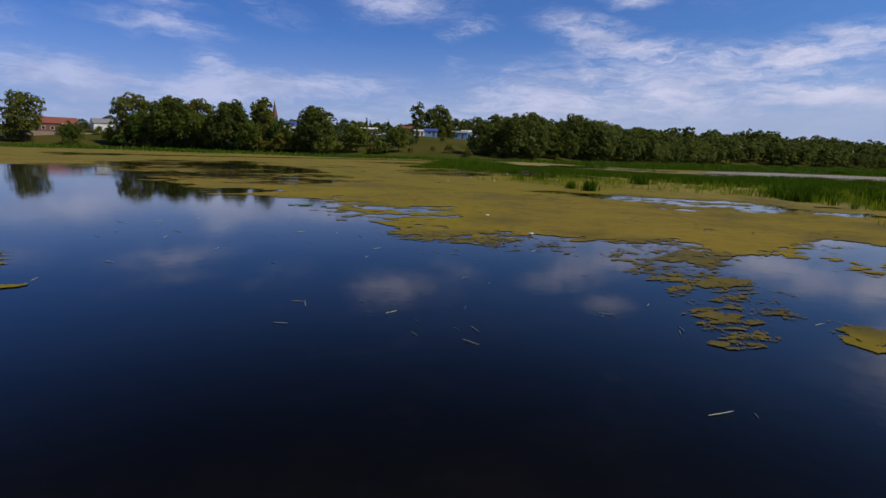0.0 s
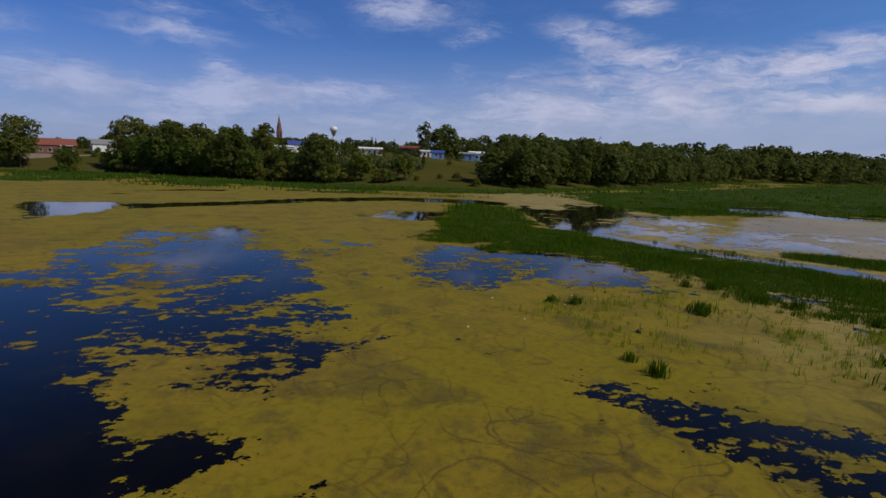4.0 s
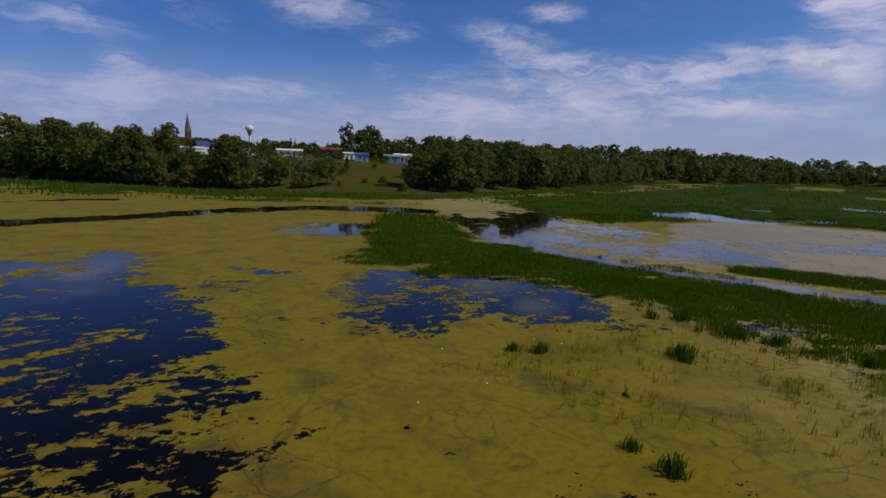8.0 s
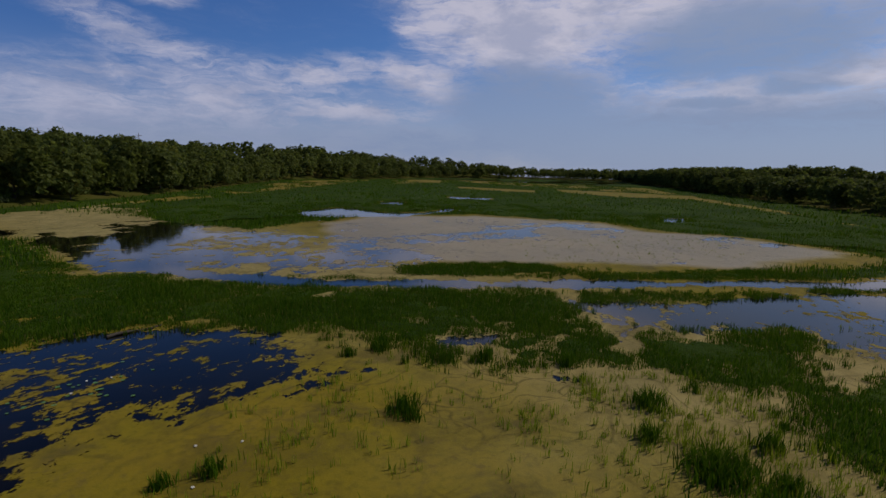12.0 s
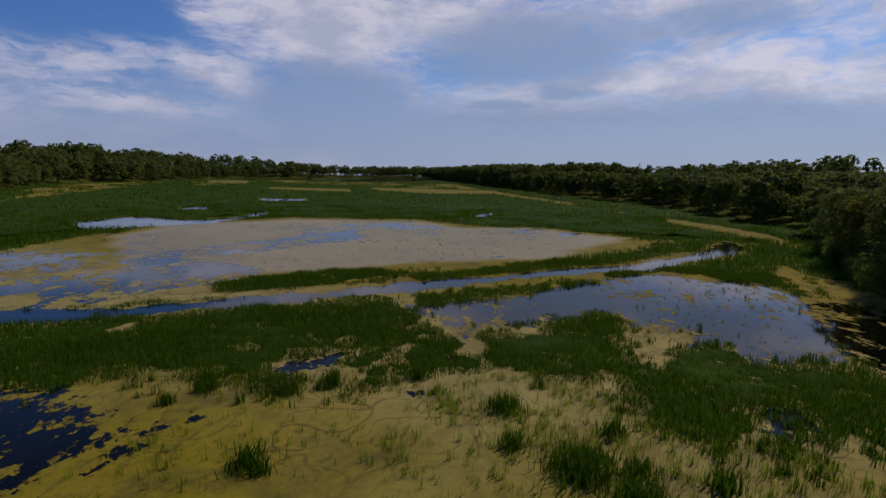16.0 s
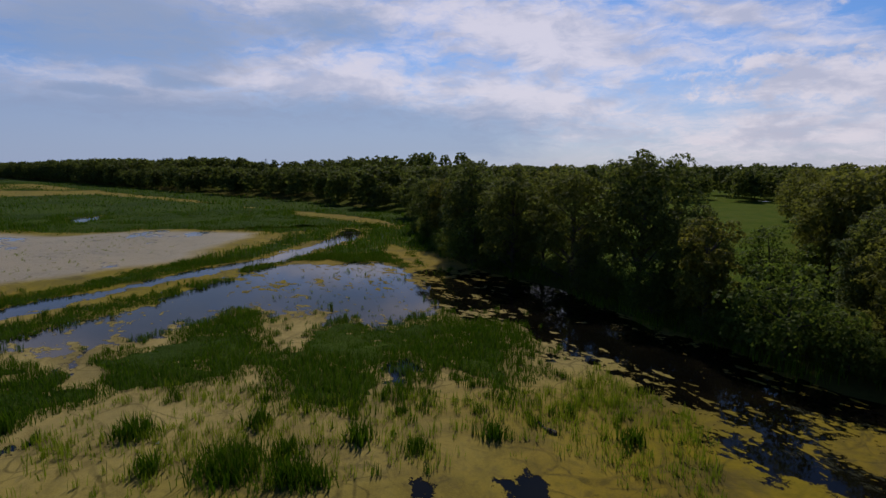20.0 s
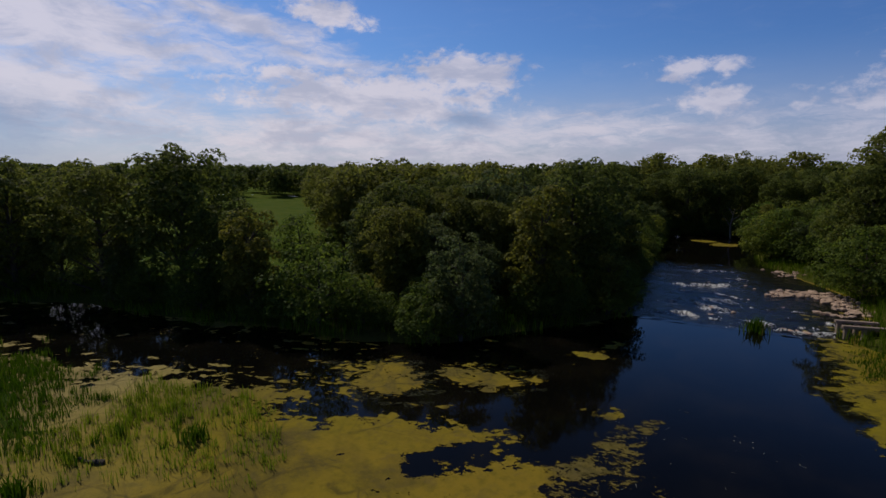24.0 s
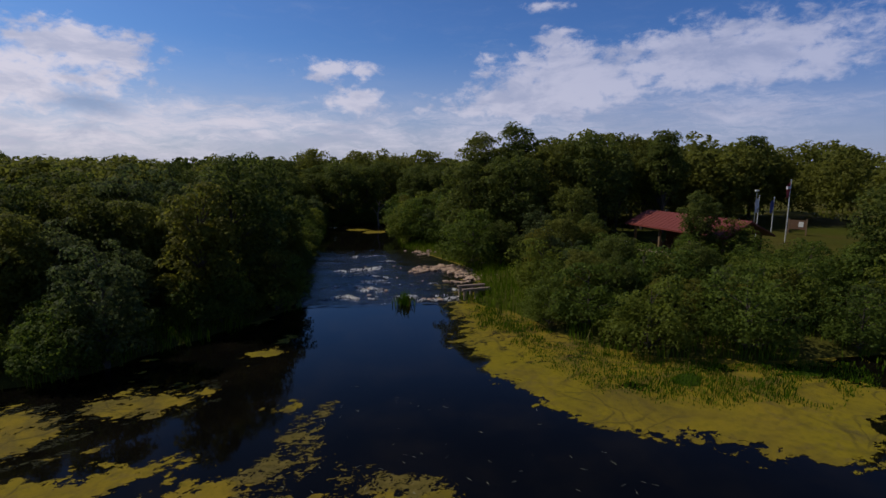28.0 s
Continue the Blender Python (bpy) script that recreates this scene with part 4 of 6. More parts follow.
def ground_height(x, y):
    d = -inside(x, y, BASIN, 400.0)
    rough = fbm(x, y, 40, 4, 5) * 0.5 + fbm(x, y, 6, 3, 9) * 0.12
    land = 0.25 + np.minimum(d * 0.10, 1.2) + rough * smooth(0, 20, d)
    hill = smooth(0, 78, d) * 7.6 + smooth(60, 420, d) * 9.0
    north = smooth(95, 150, y) * smooth(-260, -120, x) * smooth(760, 560, x)
    hill = hill + smooth(60, 240, x) * smooth(4, 70, d) * 7.0
    east = smooth(60, 380, d) * 6.0 * smooth(30, -120, y)
    land = land + hill * north + east
    return np.where(d > 0, np.maximum(land, 0.12) * smooth(-0.05, 1.6, d) + 0.0, -0.15 - np.minimum(-d * 0.3, 1.2))


def cover(x, y, parts=False):
    """Above 0 where the duckweed mat floats, below 0 on open water."""
    c = np.full(x.shape, 1.6)
    for name, (depth, slope) in WATER_DEPTH.items():
        spread = 0.6 if name in ("south", "south2", "start") else 0.0
        c = np.minimum(c, np.maximum(-(inside(x, y, OPEN[name]) + spread) * slope, -depth))
    c = np.minimum(c, -along(x, y, CHANNEL, 1.55 + 0.35 * fbm(x, y, 7, 2, 3)))
    flat = inside(x, y, FLAT)
    c = np.where(flat > 0, np.minimum(c, np.maximum(1.6 - flat * 0.5, 0.95) - 1.3 * fbm(x * 0.5 - y * 0.2, y * 1.2 + x * 0.3, 9, 4, 39)), c)
    c = c - 0.8 * smooth(0, 6, inside(x, y, WORN))
    far = smooth(60, 110, np.hypot(x, y))
    c = c - far * np.maximum(0, fbm(x * 0.5 + y * 0.4, y * 0.9 - x * 0.6, 17, 3, 37) - 0.42) * 5.0
    thin = np.full(x.shape, -9.0)
    for name, outline in RAFTS.items():
        if name in ("weed", "start_raft", "weed_b", "weed_c"):
            thin = np.maximum(thin, np.minimum(inside(x, y, outline) * 2.5, 0.0) + (0.3 if name == "start_raft" else 0.0))
        else:
            c = np.maximum(c, np.minimum(inside(x, y, outline) * 0.9 + 0.1, 1.2))
    streak = fbm(x * 0.78 + y * 0.15, y * 1.25 - x * 0.2, 2.4, 6, 21, 0.72)
    ragged = fbm(x * 0.9, y * 1.1, 0.85, 4, 41, 0.85)
    patch = fbm(x, y, 6.0, 3, 33)
    strands = fbm(x * 0.7 + y * 0.5, y * 1.7 - x * 0.7, 0.55, 4, 47, 0.85)
    # small flecks that drift on the open ponds
    loose = np.full(x.shape, -9.0)
    for name, less in (("pond_two", -0.08), ("pond_two_e", -0.22), ("east_chan", 0.12), ("east_top", -0.1), ("left", 0.0), ("pond_one", -0.1), ("hole_a", -0.1), ("hole_b", 0.0)):
        loose = np.maximum(loose, np.minimum(inside(x, y, OPEN[name]) * 0.5 + 0.4, 0.0) - less)
    loose = loose - 3.0 * smooth(10, 4, x) * smooth(-7, -11, y)
    fleck = loose + 1.5 * fbm(x * 0.6 + y * 0.2, y * 1.7 - x * 0.4, 0.85, 4, 45, 0.75) - 0.85 + 0.45 * patch
    mat = np.maximum(c + 1.05 * streak + 0.85 * ragged + 0.4 * patch, fleck)
    lace = thin + 0.5 * strands + 0.6 * fbm(x, y, 1.8, 3, 49) - 0.30
    if parts:
        return np.maximum(mat, lace), smooth(-0.25, 0.25, lace - mat)
    return np.maximum(mat, lace)


def reed_bed(x, y):
    """Above 0 where reeds stand close."""
    r = np.full(x.shape, -9.0)
    for outline in REEDS.values():
        r = np.maximum(r, inside(x, y, outline))
    shore = inside(x, y, BASIN, 60.0)
    r = np.maximum(r, np.where((y > 100) | (x > 62), np.where((x > 95) & (y < 250), 20.0, 9.0) - shore, -9.0))
    r = np.maximum(r, np.where((y > 105) | (x > 92), 0.15 + 3.4 * fbm(x * 0.7 + y * 0.5, y * 0.9 - x * 0.6, 20, 4, 53), -9.0))
    for name in ("pond_two", "pond_two_e", "east_top", "far_pond", "far_pond_b", "far_pond_c", "tiny", "holeH", "holeF"):
        r = np.minimum(r, -inside(x, y, OPEN[name]))
    for outline in STRIPS:
        r = np.minimum(r, 0.7 - inside(x, y, outline) * 1.5)
    r = np.minimum(r, -along(x, y, CHANNEL, 1.95))
    r = np.minimum(r, -inside(x, y, FLAT) - 0.5)
    near = smooth(75, 40, np.hypot(x, y))
    r = r - near * 7.0 * np.maximum(0, fbm(x * 0.8, y * 1.1, 2.6, 3, 59) - 0.38)
    return r + 1.1 * fbm(x, y, 3.4, 4, 55) + 0.5 * fbm(x, y, 0.9, 2, 57)


# ---- ground, water, mats, reed beds ----
def build_ground_sheet():
    fx, fy, fq = sheet(-72, 132, -112, 60, 1.0)
    cx, cy, cq = sheet(-420, 980, -420, 980, 7.0, hole=(-71, 131, -111, 59))
    hx, hy, hq = sheet(-4800, 4800, -4800, 4800, 300.0, hole=(-400, 900, -400, 900))
    xs, ys = np.r_[fx, cx, hx], np.r_[fy, cy, hy]
    zs = ground_height(xs, ys)
    far = np.arange(len(xs)) >= len(fx) + len(cx)
    zs = np.where(far, 7.0 + 5 * fbm(xs, ys, 900, 2, 3), zs)
    zs[len(fx):len(fx) + len(cx)] -= 0.02
    q = np.r_[fq, cq + len(fx), hq + len(fx) + len(cx)]
    v, q = packed(np.stack([xs, ys, zs], 1), q)
    ob = mesh_object("ground", v, q, GROUND, smooth=True)
    lush = smooth(15, 35, v[:, 0]) * smooth(-10, -30, v[:, 1])
    ob.data.attributes.new("lush", "FLOAT", "POINT").data.foreach_set("value", lush.astype(np.float32))
    tagged(ob, "grassy ground and banks with rough weeds round the marsh", "ground", kind="structure")


def build_water_sheet():
    v = [(-430, -130, 0), (900, -130, 0), (900, 700, 0), (-430, 700, 0)]
    tagged(mesh_object("water", v, [(0, 1, 2, 3)], WATER), "still dark water of the marsh reflecting the sky", "water", kind="structure")


def build_mats():
    zones = ((-17, 27, -24, 33, 0.12, None, 0.011), (-62, 92, -44, 110, 0.34, (-16.6, 26.6, -23.6, 32.6), 0.007), (-160, 440, -92, 420, 1.6, (-60.5, 90.5, -42.5, 108.5), 0.004))
    for x0, x1, y0, y1, step, hole, z in zones:
        x, y, q = sheet(x0, x1, y0, y1, step, hole)
        c, lace = cover(x, y, True)
        c = np.minimum(c, inside(x, y, BASIN) + 1.0)
        keep = (c[q] > -0.34).any(1)
        v, q = packed(np.stack([x, y, z + 0.002 * fbm(x, y, 0.6, 2, 71), c, lace], 1), q[keep])
        ob = mesh_object("duckweed_mat", v[:, :3], q, DUCKWEED, smooth=True)
        tagged(ob, "yellow-green duckweed mat floating on the marsh water", "duckweed", "duckweed on the marsh", "stuff")
        # how far the flat's painted glare reaches over the mat
        east = smooth(-0.5, 2.5, inside(v[:, 0], v[:, 1], FLAT) + fbm(v[:, 0], v[:, 1], 6, 3, 77))
        lean = 0.8 * smooth(10, 27, v[:, 0] + 0.1 * v[:, 1] + 3 * fbm(v[:, 0], v[:, 1], 7, 3, 79)) * smooth(-24, -13, v[:, 1]) * smooth(48, 31, v[:, 0])
        for name, values in (("flat_glare", east), ("pale", np.maximum(east, lean)), ("cover", v[:, 3]), ("lace", v[:, 4])):
            ob.data.attributes.new(name, "FLOAT", "POINT").data.foreach_set("value", values.astype(np.float32))


def build_beds():
    zones = ((-12, 92, -40, 92, 0.45, None), (-160, 440, -30, 480, 2.2, (-12, 92, -40, 92)), (438, 762, 40, 562, 6.0, None))
    for x0, x1, y0, y1, step, hole in zones:
        x, y, q = sheet(x0, x1, y0, y1, step, hole)
        r = np.minimum(reed_bed(x, y), inside(x, y, BASIN, 60.0) + 3)
        z = np.clip((r - 1.1) * 0.30, -0.1, 0.11 if step < 1 else 0.5) * (0.8 + 0.5 * fbm(x, y, 1.6, 3, 81)) + 0.12 * fbm(x, y, 0.7, 2, 83) * (r > 0.3)
        z = np.where((y < -16) & (x < 0), z - 0.3, z)
        keep = (z[q] > 0.0).any(1)
        v, q = packed(np.stack([x, y, z], 1), q[keep])
        ob = mesh_object("sedge_bed", v, q, SEDGE, smooth=True)
        tagged(ob, "dense green sedge growing out of the marsh", "sedge", "sedge beds", "stuff")


def blades(x, y, z, height, width, rng, lean=0.25):
    """Tapered bent blades, five corners each; returns corners and triangles."""
    n = len(x)
    turn, tip = rng.uniform(0, 2 * np.pi, n), rng.uniform(0, 2 * np.pi, n)
    dx, dy = np.cos(turn) * width / 2, np.sin(turn) * width / 2
    bx, by = np.cos(tip) * height * lean * rng.uniform(0.2, 1, n), np.sin(tip) * height * lean * rng.uniform(0.2, 1, n)
    v = np.empty((n, 5, 3))
    v[:, 0] = np.stack([x - dx, y - dy, z], 1)
    v[:, 1] = np.stack([x + dx, y + dy, z], 1)
    v[:, 2] = np.stack([x + dx * 0.9 + bx * 0.3, y + dy * 0.9 + by * 0.3, z + height * 0.6], 1)
    v[:, 3] = np.stack([x - dx * 0.9 + bx * 0.3, y - dy * 0.9 + by * 0.3, z + height * 0.6], 1)
    v[:, 4] = np.stack([x + bx, y + by, z + height], 1)
    f = (np.arange(n) * 5)[:, None, None] + np.array([[0, 1, 2], [0, 2, 3], [3, 2, 4]])[None]
    return v.reshape(-1, 3), f.reshape(-1, 3)


def build_reeds():
    rng = np.random.default_rng(11)
    for x0, x1, y0, y1, per, height, width, hole in ((-24, 62, -36, 60, 105, 0.56, 0.036, None), (-26, 130, -40, 125, 8.0, 0.95, 0.085, (-24, 62, -36, 60)),
                                                    (-140, 420, -30, 420, 0.35, 1.2, 0.30, (-26, 130, -40, 125))):
        n = int((x1 - x0) * (y1 - y0) * per)
        x, y = rng.uniform(x0, x1, n), rng.uniform(y0, y1, n)
        if hole:
            k = ~((x > hole[0]) & (x < hole[1]) & (y > hole[2]) & (y < hole[3]))
            x, y = x[k], y[k]
        r = np.minimum(reed_bed(x, y), inside(x, y, BASIN, 60.0) + 3)
        k = r > rng.uniform(-0.5, 0.5, len(x))
        x, y, r = x[k], y[k], r[k]
        h = height * rng.uniform(0.55, 1.2, len(x)) * (0.8 + 0.3 * fbm(x, y, 5, 2, 91)) * (0.65 + 0.35 * smooth(-0.5, 1.2, r))
        h = np.where((y < -16) & (x < 0), h * 0.62, h)
        v, f = blades(x, y, np.full(len(x), -0.05), h, width * rng.uniform(0.6, 1.3, len(x)), rng, 0.42)
        tagged(mesh_object("reeds", v, f, BLADE), "green reeds standing close in the marsh", "reeds", "reed beds", "stuff")
    # thin stems that stand scattered in the mat
    xs, ys, hs = [], [], []
    for outline, per in SPARSE:
        p = np.array(outline)
        (x0, y0), (x1, y1) = p.min(0), p.max(0)
        n = int((x1 - x0) * (y1 - y0) * per)
        x, y = rng.uniform(x0, x1, n), rng.uniform(y0, y1, n)
        low = 0.5 if per < 3 else 1.0
        k = (inside(x, y, outline) + 2.0 * fbm(x, y, 4, 3, 97) > 0.0) & (fbm(x, y, 2.2, 3, 99) > rng.uniform(-0.75, 0.75, n)) & (cover(x, y) > (-3.0 if per < 3 else 0.0))
        for a, b in zip(x[k], y[k]):
            m = rng.integers(2, 9)
            xs.append(a + rng.normal(0, 0.09, m)), ys.append(b + rng.normal(0, 0.09, m)), hs.append(low * rng.uniform(0.24, 0.62) * rng.uniform(0.55, 1.1, m))
    x, y, h = np.concatenate(xs), np.concatenate(ys), np.concatenate(hs)
    v, f = blades(x, y, np.full(len(x), -0.03), h, rng.uniform(0.018, 0.036, len(x)), rng, 0.3)
    tagged(mesh_object("scattered_reeds", v, f, STEM), "thin green reed stems scattered through the duckweed", "reeds", "scattered reeds", "stuff")


def build_tufts():
    """Upright tufts that thin out from the edges of the reed beds into the mat."""
    rng = np.random.default_rng(29)
    n = 15000
    x, y = rng.uniform(8, 50, n), rng.uniform(-18, 26, n)
    k = x > 12 + 0.6 * np.maximum(0, -6 - y)
    x, y = x[k], y[k]
    n = len(x)
    r = reed_bed(x, y)
    wide = 0.8 + 0.9 * smooth(4, -6, y)
    k = (r < 0.3) & (rng.random(n) < 0.6 * np.exp(np.minimum(r, 0) / wide)) & (fbm(x, y, 2.0, 3, 95) > rng.uniform(-0.5, 0.5, n)) & (cover(x, y) > 0.0)
    xs, ys, hs = [], [], []
    for a, b in zip(x[k], y[k]):
        m = rng.integers(7, 22)
        xs.append(a + rng.normal(0, 0.11, m)), ys.append(b + rng.normal(0, 0.11, m)), hs.append(rng.uniform(0.28, 0.62) * rng.uniform(0.6, 1.1, m))
    x, y, h = np.concatenate(xs), np.concatenate(ys), np.concatenate(hs)
    v, f = blades(x, y, np.full(len(x), -0.03), h, rng.uniform(0.022, 0.045, len(x)), rng, 0.25)
    tagged(mesh_object("reed_tufts", v, f, BLADE), "upright green reed tufts along the edges of the reed beds", "reeds", "reed beds", "stuff")


def build_bank_grass():
    """Tall grass along the river banks and the channel's shore."""
    rng = np.random.default_rng(19)
    n = 330000
    x, y = rng.uniform(-62, 66, n), rng.uniform(-90, -12, n)
    d = -inside(x, y, BASIN, 60.0) + 0.8 * fbm(x, y, 2.5, 3, 63)
    k = (d > -0.2) & (d < 3.8) & (fbm(x, y, 3.0, 3, 65) > rng.uniform(-0.8, 0.5, n))
    x, y = x[k], y[k]
    z = np.maximum(ground_height(x, y), 0.0) - 0.04
    v, f = blades(x, y, z, rng.uniform(0.30, 0.95, len(x)), rng.uniform(0.03, 0.055, len(x)), rng, 0.4)
    tagged(mesh_object("bank_grass", v, f, GRASS), "tall green grass growing along the river banks", "grass", "bank grass", "stuff")


def build_clump(seed, spread, count, height):
    rng = np.random.default_rng(seed)
    x, y = rng.normal(0, spread * 0.5, count), rng.normal(0, spread * 0.42, count)
    h = height * rng.uniform(0.55, 1.1, count) * (1 - 0.35 * np.minimum(1, np.hypot(x, y) / (spread * 1.4)))
    v, f = blades(x, y, np.full(count, -0.03), h, rng.uniform(0.03, 0.055, count), rng, 0.5)
    return tagged(mesh_object("reed_clump", v, f, BLADE), "bushy clump of green reeds rising from the duckweed", "reeds", "reed clumps")


def build_clumps():
    protos = [build_clump(3, 0.75, 220, 0.85), build_clump(4, 1.6, 900, 0.95), build_clump(5, 0.48, 95, 0.70)]
    used = set()
    for x, y, kind, size, turn in CLUMPS:
        m = pose(x, y, 0.0, 0, 0, turn) @ Matrix.Scale(size, 4)
        if kind not in used:
            protos[kind].matrix_world = m
            used.add(kind)
        else:
            c = copy_thing(protos[kind], pose(x, y, 0, 0, 0, turn))
            c.scale = (size, size, size)


# ---- trees ----
def leaf_cards(centres, radii, count, size, rng, squash=0.8):
    """Small folded leaf sprays over the outside of rounded lobes."""
    lob = rng.choice(len(centres), count, p=(radii ** 1.7) / (radii ** 1.7).sum())
    d = rng.normal(size=(count, 3))
    d /= np.linalg.norm(d, axis=1, keepdims=True)
    d[:, 2] = np.where(d[:, 2] < -0.45, -d[:, 2], d[:, 2])
    r = radii[lob] * rng.uniform(0.55, 1.06, count) ** 0.6
    p = centres[lob] + d * r[:, None] * np.array([1, 1, squash])
    nrm = d + rng.normal(size=(count, 3)) * 0.45 + np.array([0, 0, 0.3])
    nrm /= np.linalg.norm(nrm, axis=1, keepdims=True)
    u = np.cross(nrm, rng.normal(size=(count, 3)))
    u /= np.linalg.norm(u, axis=1, keepdims=True)
    w = np.cross(nrm, u)
    s = (size * rng.uniform(0.55, 1.3, count))[:, None]
    v = np.stack([p - u * s * 0.9 + w * s * 0.35, p + u * s * 0.7 + w * s * 0.6, p - w * s * 1.0 + nrm * s * 0.15], 1)
    return v.reshape(-1, 3), np.arange(count * 3).reshape(-1, 3)


TREE_KINDS = {}


def build_tree(kind, seed, height, width, low, lobes, cards, size, leaf, shape, label, category="tree"):
    """One tree: a tapered trunk with limbs and a crown of lobes. shape: 'round', 'tall' or 'bush'."""
    rng = np.random.default_rng(seed)
    root = thing("tree" if category == "tree" else "bush", label, category, "trees round the marsh" if category == "tree" else "bushes on the banks")
    bm = bmesh.new()
    lean = rng.normal(0, 0.03 * height, 2)
    mid = (lean[0] * 0.5, lean[1] * 0.5, height * 0.42)
    top = (lean[0], lean[1], height * 0.86)
    base = max(0.06, height * 0.018)
    tube(bm, (0, 0, -0.5), mid, base * 1.25, base * 0.8, 7)
    tube(bm, mid, top, base * 0.8, base * 0.15, 6)
    centres, radii = [], []
    mid_z = (1 + low) / 2 if shape != "bush" else low + 0.30 * (1 - low)
    bumps = rng.normal(size=(6, 3))
    bumps /= np.linalg.norm(bumps, axis=1, keepdims=True)
    push = rng.uniform(-0.20, 0.26, 6)
    for k in range(lobes):
        # directions spread evenly over the crown, from its top down to its skirt
        up = 1 - 1.92 * (k + 0.5) / lobes + rng.normal(0, 0.05)
        up = max(-0.95, min(0.99, up))
        a = k * 2.399 + rng.uniform(-0.45, 0.45)
        flat = math.sqrt(1 - up * up) if up > -0.3 else 0.95 + 0.25 * (up + 0.3)
        d = np.array([math.cos(a) * flat, math.sin(a) * flat, up])
        swell = 1 + float((push * np.maximum(0, bumps @ d) ** 3).sum())
        r = width * rng.uniform(0.085, 0.170)
        reach = swell * rng.uniform(0.66, 1.0) * (1.0 if rng.random() < 0.8 else 0.6)
        squeeze = 0.88 + 0.12 * math.sin(up * 5 + seed) if shape == "tall" else 0.12 + 0.46 * (1 - up) if shape == "cone" else 1.0
        high = height * (1 - mid_z) if up > 0 else height * (mid_z - low)
        c = (lean[0] * mid_z + d[0] * max(0.2, width / 2 - r * 0.7) * reach * squeeze, lean[1] * mid_z + d[1] * max(0.2, width / 2 - r * 0.7) * reach * squeeze,
             height * mid_z + d[2] * max(0.2, high - r * 0.7) * reach)
        centres.append(c), radii.append(r)
        if k % 3 == 0:
            tube(bm, (lean[0] * 0.3, lean[1] * 0.3, max(0.2, c[2] - height * 0.2)), c, base * 0.42, base * 0.10, 5)
    part("trunk", bm, BARK, root, "grey-brown trunk with limbs")
    lift = height / max(c[2] + 0.8 * r for c, r in zip(centres, radii))
    centres = [(c[0], c[1], c[2] * lift) for c in centres]
    v, f = leaf_cards(np.array(centres), np.array(radii), cards, size, rng)
    mesh_object("crown", v, f, leaf, root)
    TREE_KINDS.setdefault(kind, []).append([root, height, False])
    return root


def plant(kind, x, y, height, turn, pick, z=None):
    options = TREE_KINDS[kind]
    entry = options[pick % len(options)]
    z = float(ground_height(np.array([x]), np.array([y]))[0]) - 0.05 if z is None else z
    s = height / entry[1]
    if not entry[2]:
        entry[0].matrix_world = pose(x, y, z, 0, 0, turn) @ Matrix.Scale(s, 4)
        entry[2] = True
        return entry[0]
    ob = copy_thing(entry[0], pose(x, y, z, 0, 0, turn))
    ob.scale = (s, s, s)
    return ob


def build_tree_kinds():
    near = "leafy green tree with a dense uneven crown on the bank"
    for s in (1, 2, 3, 4):
        build_tree("broad", s, 10.0, 7.4, 0.06, 84, 10800, 0.142, LEAF, "round", near)
    build_tree("tall", 7, 15.0, 8.6, 0.16, 90, 9000, 0.18, LEAF, "tall", "tall green cottonwood with a broken crown")
    build_tree("tall", 8, 15.0, 7.6, 0.18, 84, 8400, 0.18, LEAF, "tall", "tall green cottonwood with a broken crown")
    build_tree("pale", 9, 8.0, 5.4, 0.06, 70, 6000, 0.13, LEAF_PALE, "round", "grey-green willow with pale leaves at the water's edge")
    build_tree("yellow", 10, 8.0, 4.8, 0.06, 70, 6200, 0.13, LEAF_YELLOW, "tall", "yellowing tree at the water's edge")
    for s in (12, 13, 14):
        build_tree("bush", s, 4.5, 5.6, 0.03, 70, 5200, 0.112, LEAF_BUSH, "bush", "thick green bush hanging over the bank", "bush")
    for s in (21, 22, 23):
        build_tree("mid", s, 13.0, 11.5, 0.03, 60, 3000, 0.40, LEAF, "round", "dark green tree in the wood along the marsh")
    build_tree("mid_tall", 24, 15.0, 8.5, 0.03, 54, 2600, 0.40, LEAF, "tall", "dark green tall tree in the wood along the marsh")
    build_tree("mid_pale", 25, 11.0, 10.0, 0.02, 54, 2600, 0.38, LEAF_BUSH, "round", "lighter green rounded tree on the slope")
    build_tree("mid_bush", 26, 4.0, 6.0, 0.02, 20, 700, 0.34, LEAF_BUSH, "bush", "green shrub on the grassy slope", "bush")
    build_tree("mid_bush", 28, 4.0, 5.4, 0.02, 24, 700, 0.30, LEAF_YELLOW, "bush", "yellowish shrub on the grassy slope", "bush")
    build_tree("mid_bush", 29, 4.0, 6.4, 0.02, 24, 700, 0.30, LEAF_PALE, "bush", "grey-green shrub on the grassy slope", "bush")
    build_tree("conifer", 27, 14.0, 5.4, 0.04, 60, 1500, 0.36, LEAF, "cone", "dark pointed conifer among the town's trees")
    for s in (31, 32, 33):
        build_tree("far", s, 14.0, 13.0, 0.02, 24, 460, 0.95, LEAF, "round", "distant dark green tree in the far wood")


def rows_along(line, spacing, depths, rng, jitter=0.35):
    """Points beside a line, at each of the depths to its right-hand side."""
    for depth in depths:
        for (ax, ay), (bx, by) in zip(line, line[1:]):
            length = math.hypot(bx - ax, by - ay)
            nx, ny = (by - ay) / length, -(bx - ax) / length
            for k in range(max(1, round(length / spacing))):
                t = (k + rng.uniform(0, 1)) / max(1, round(length / spacing))
                d = depth + rng.normal(0, spacing * jitter)
                yield ax + (bx - ax) * t + nx * d, ay + (by - ay) * t + ny * d, max(0.0, d)


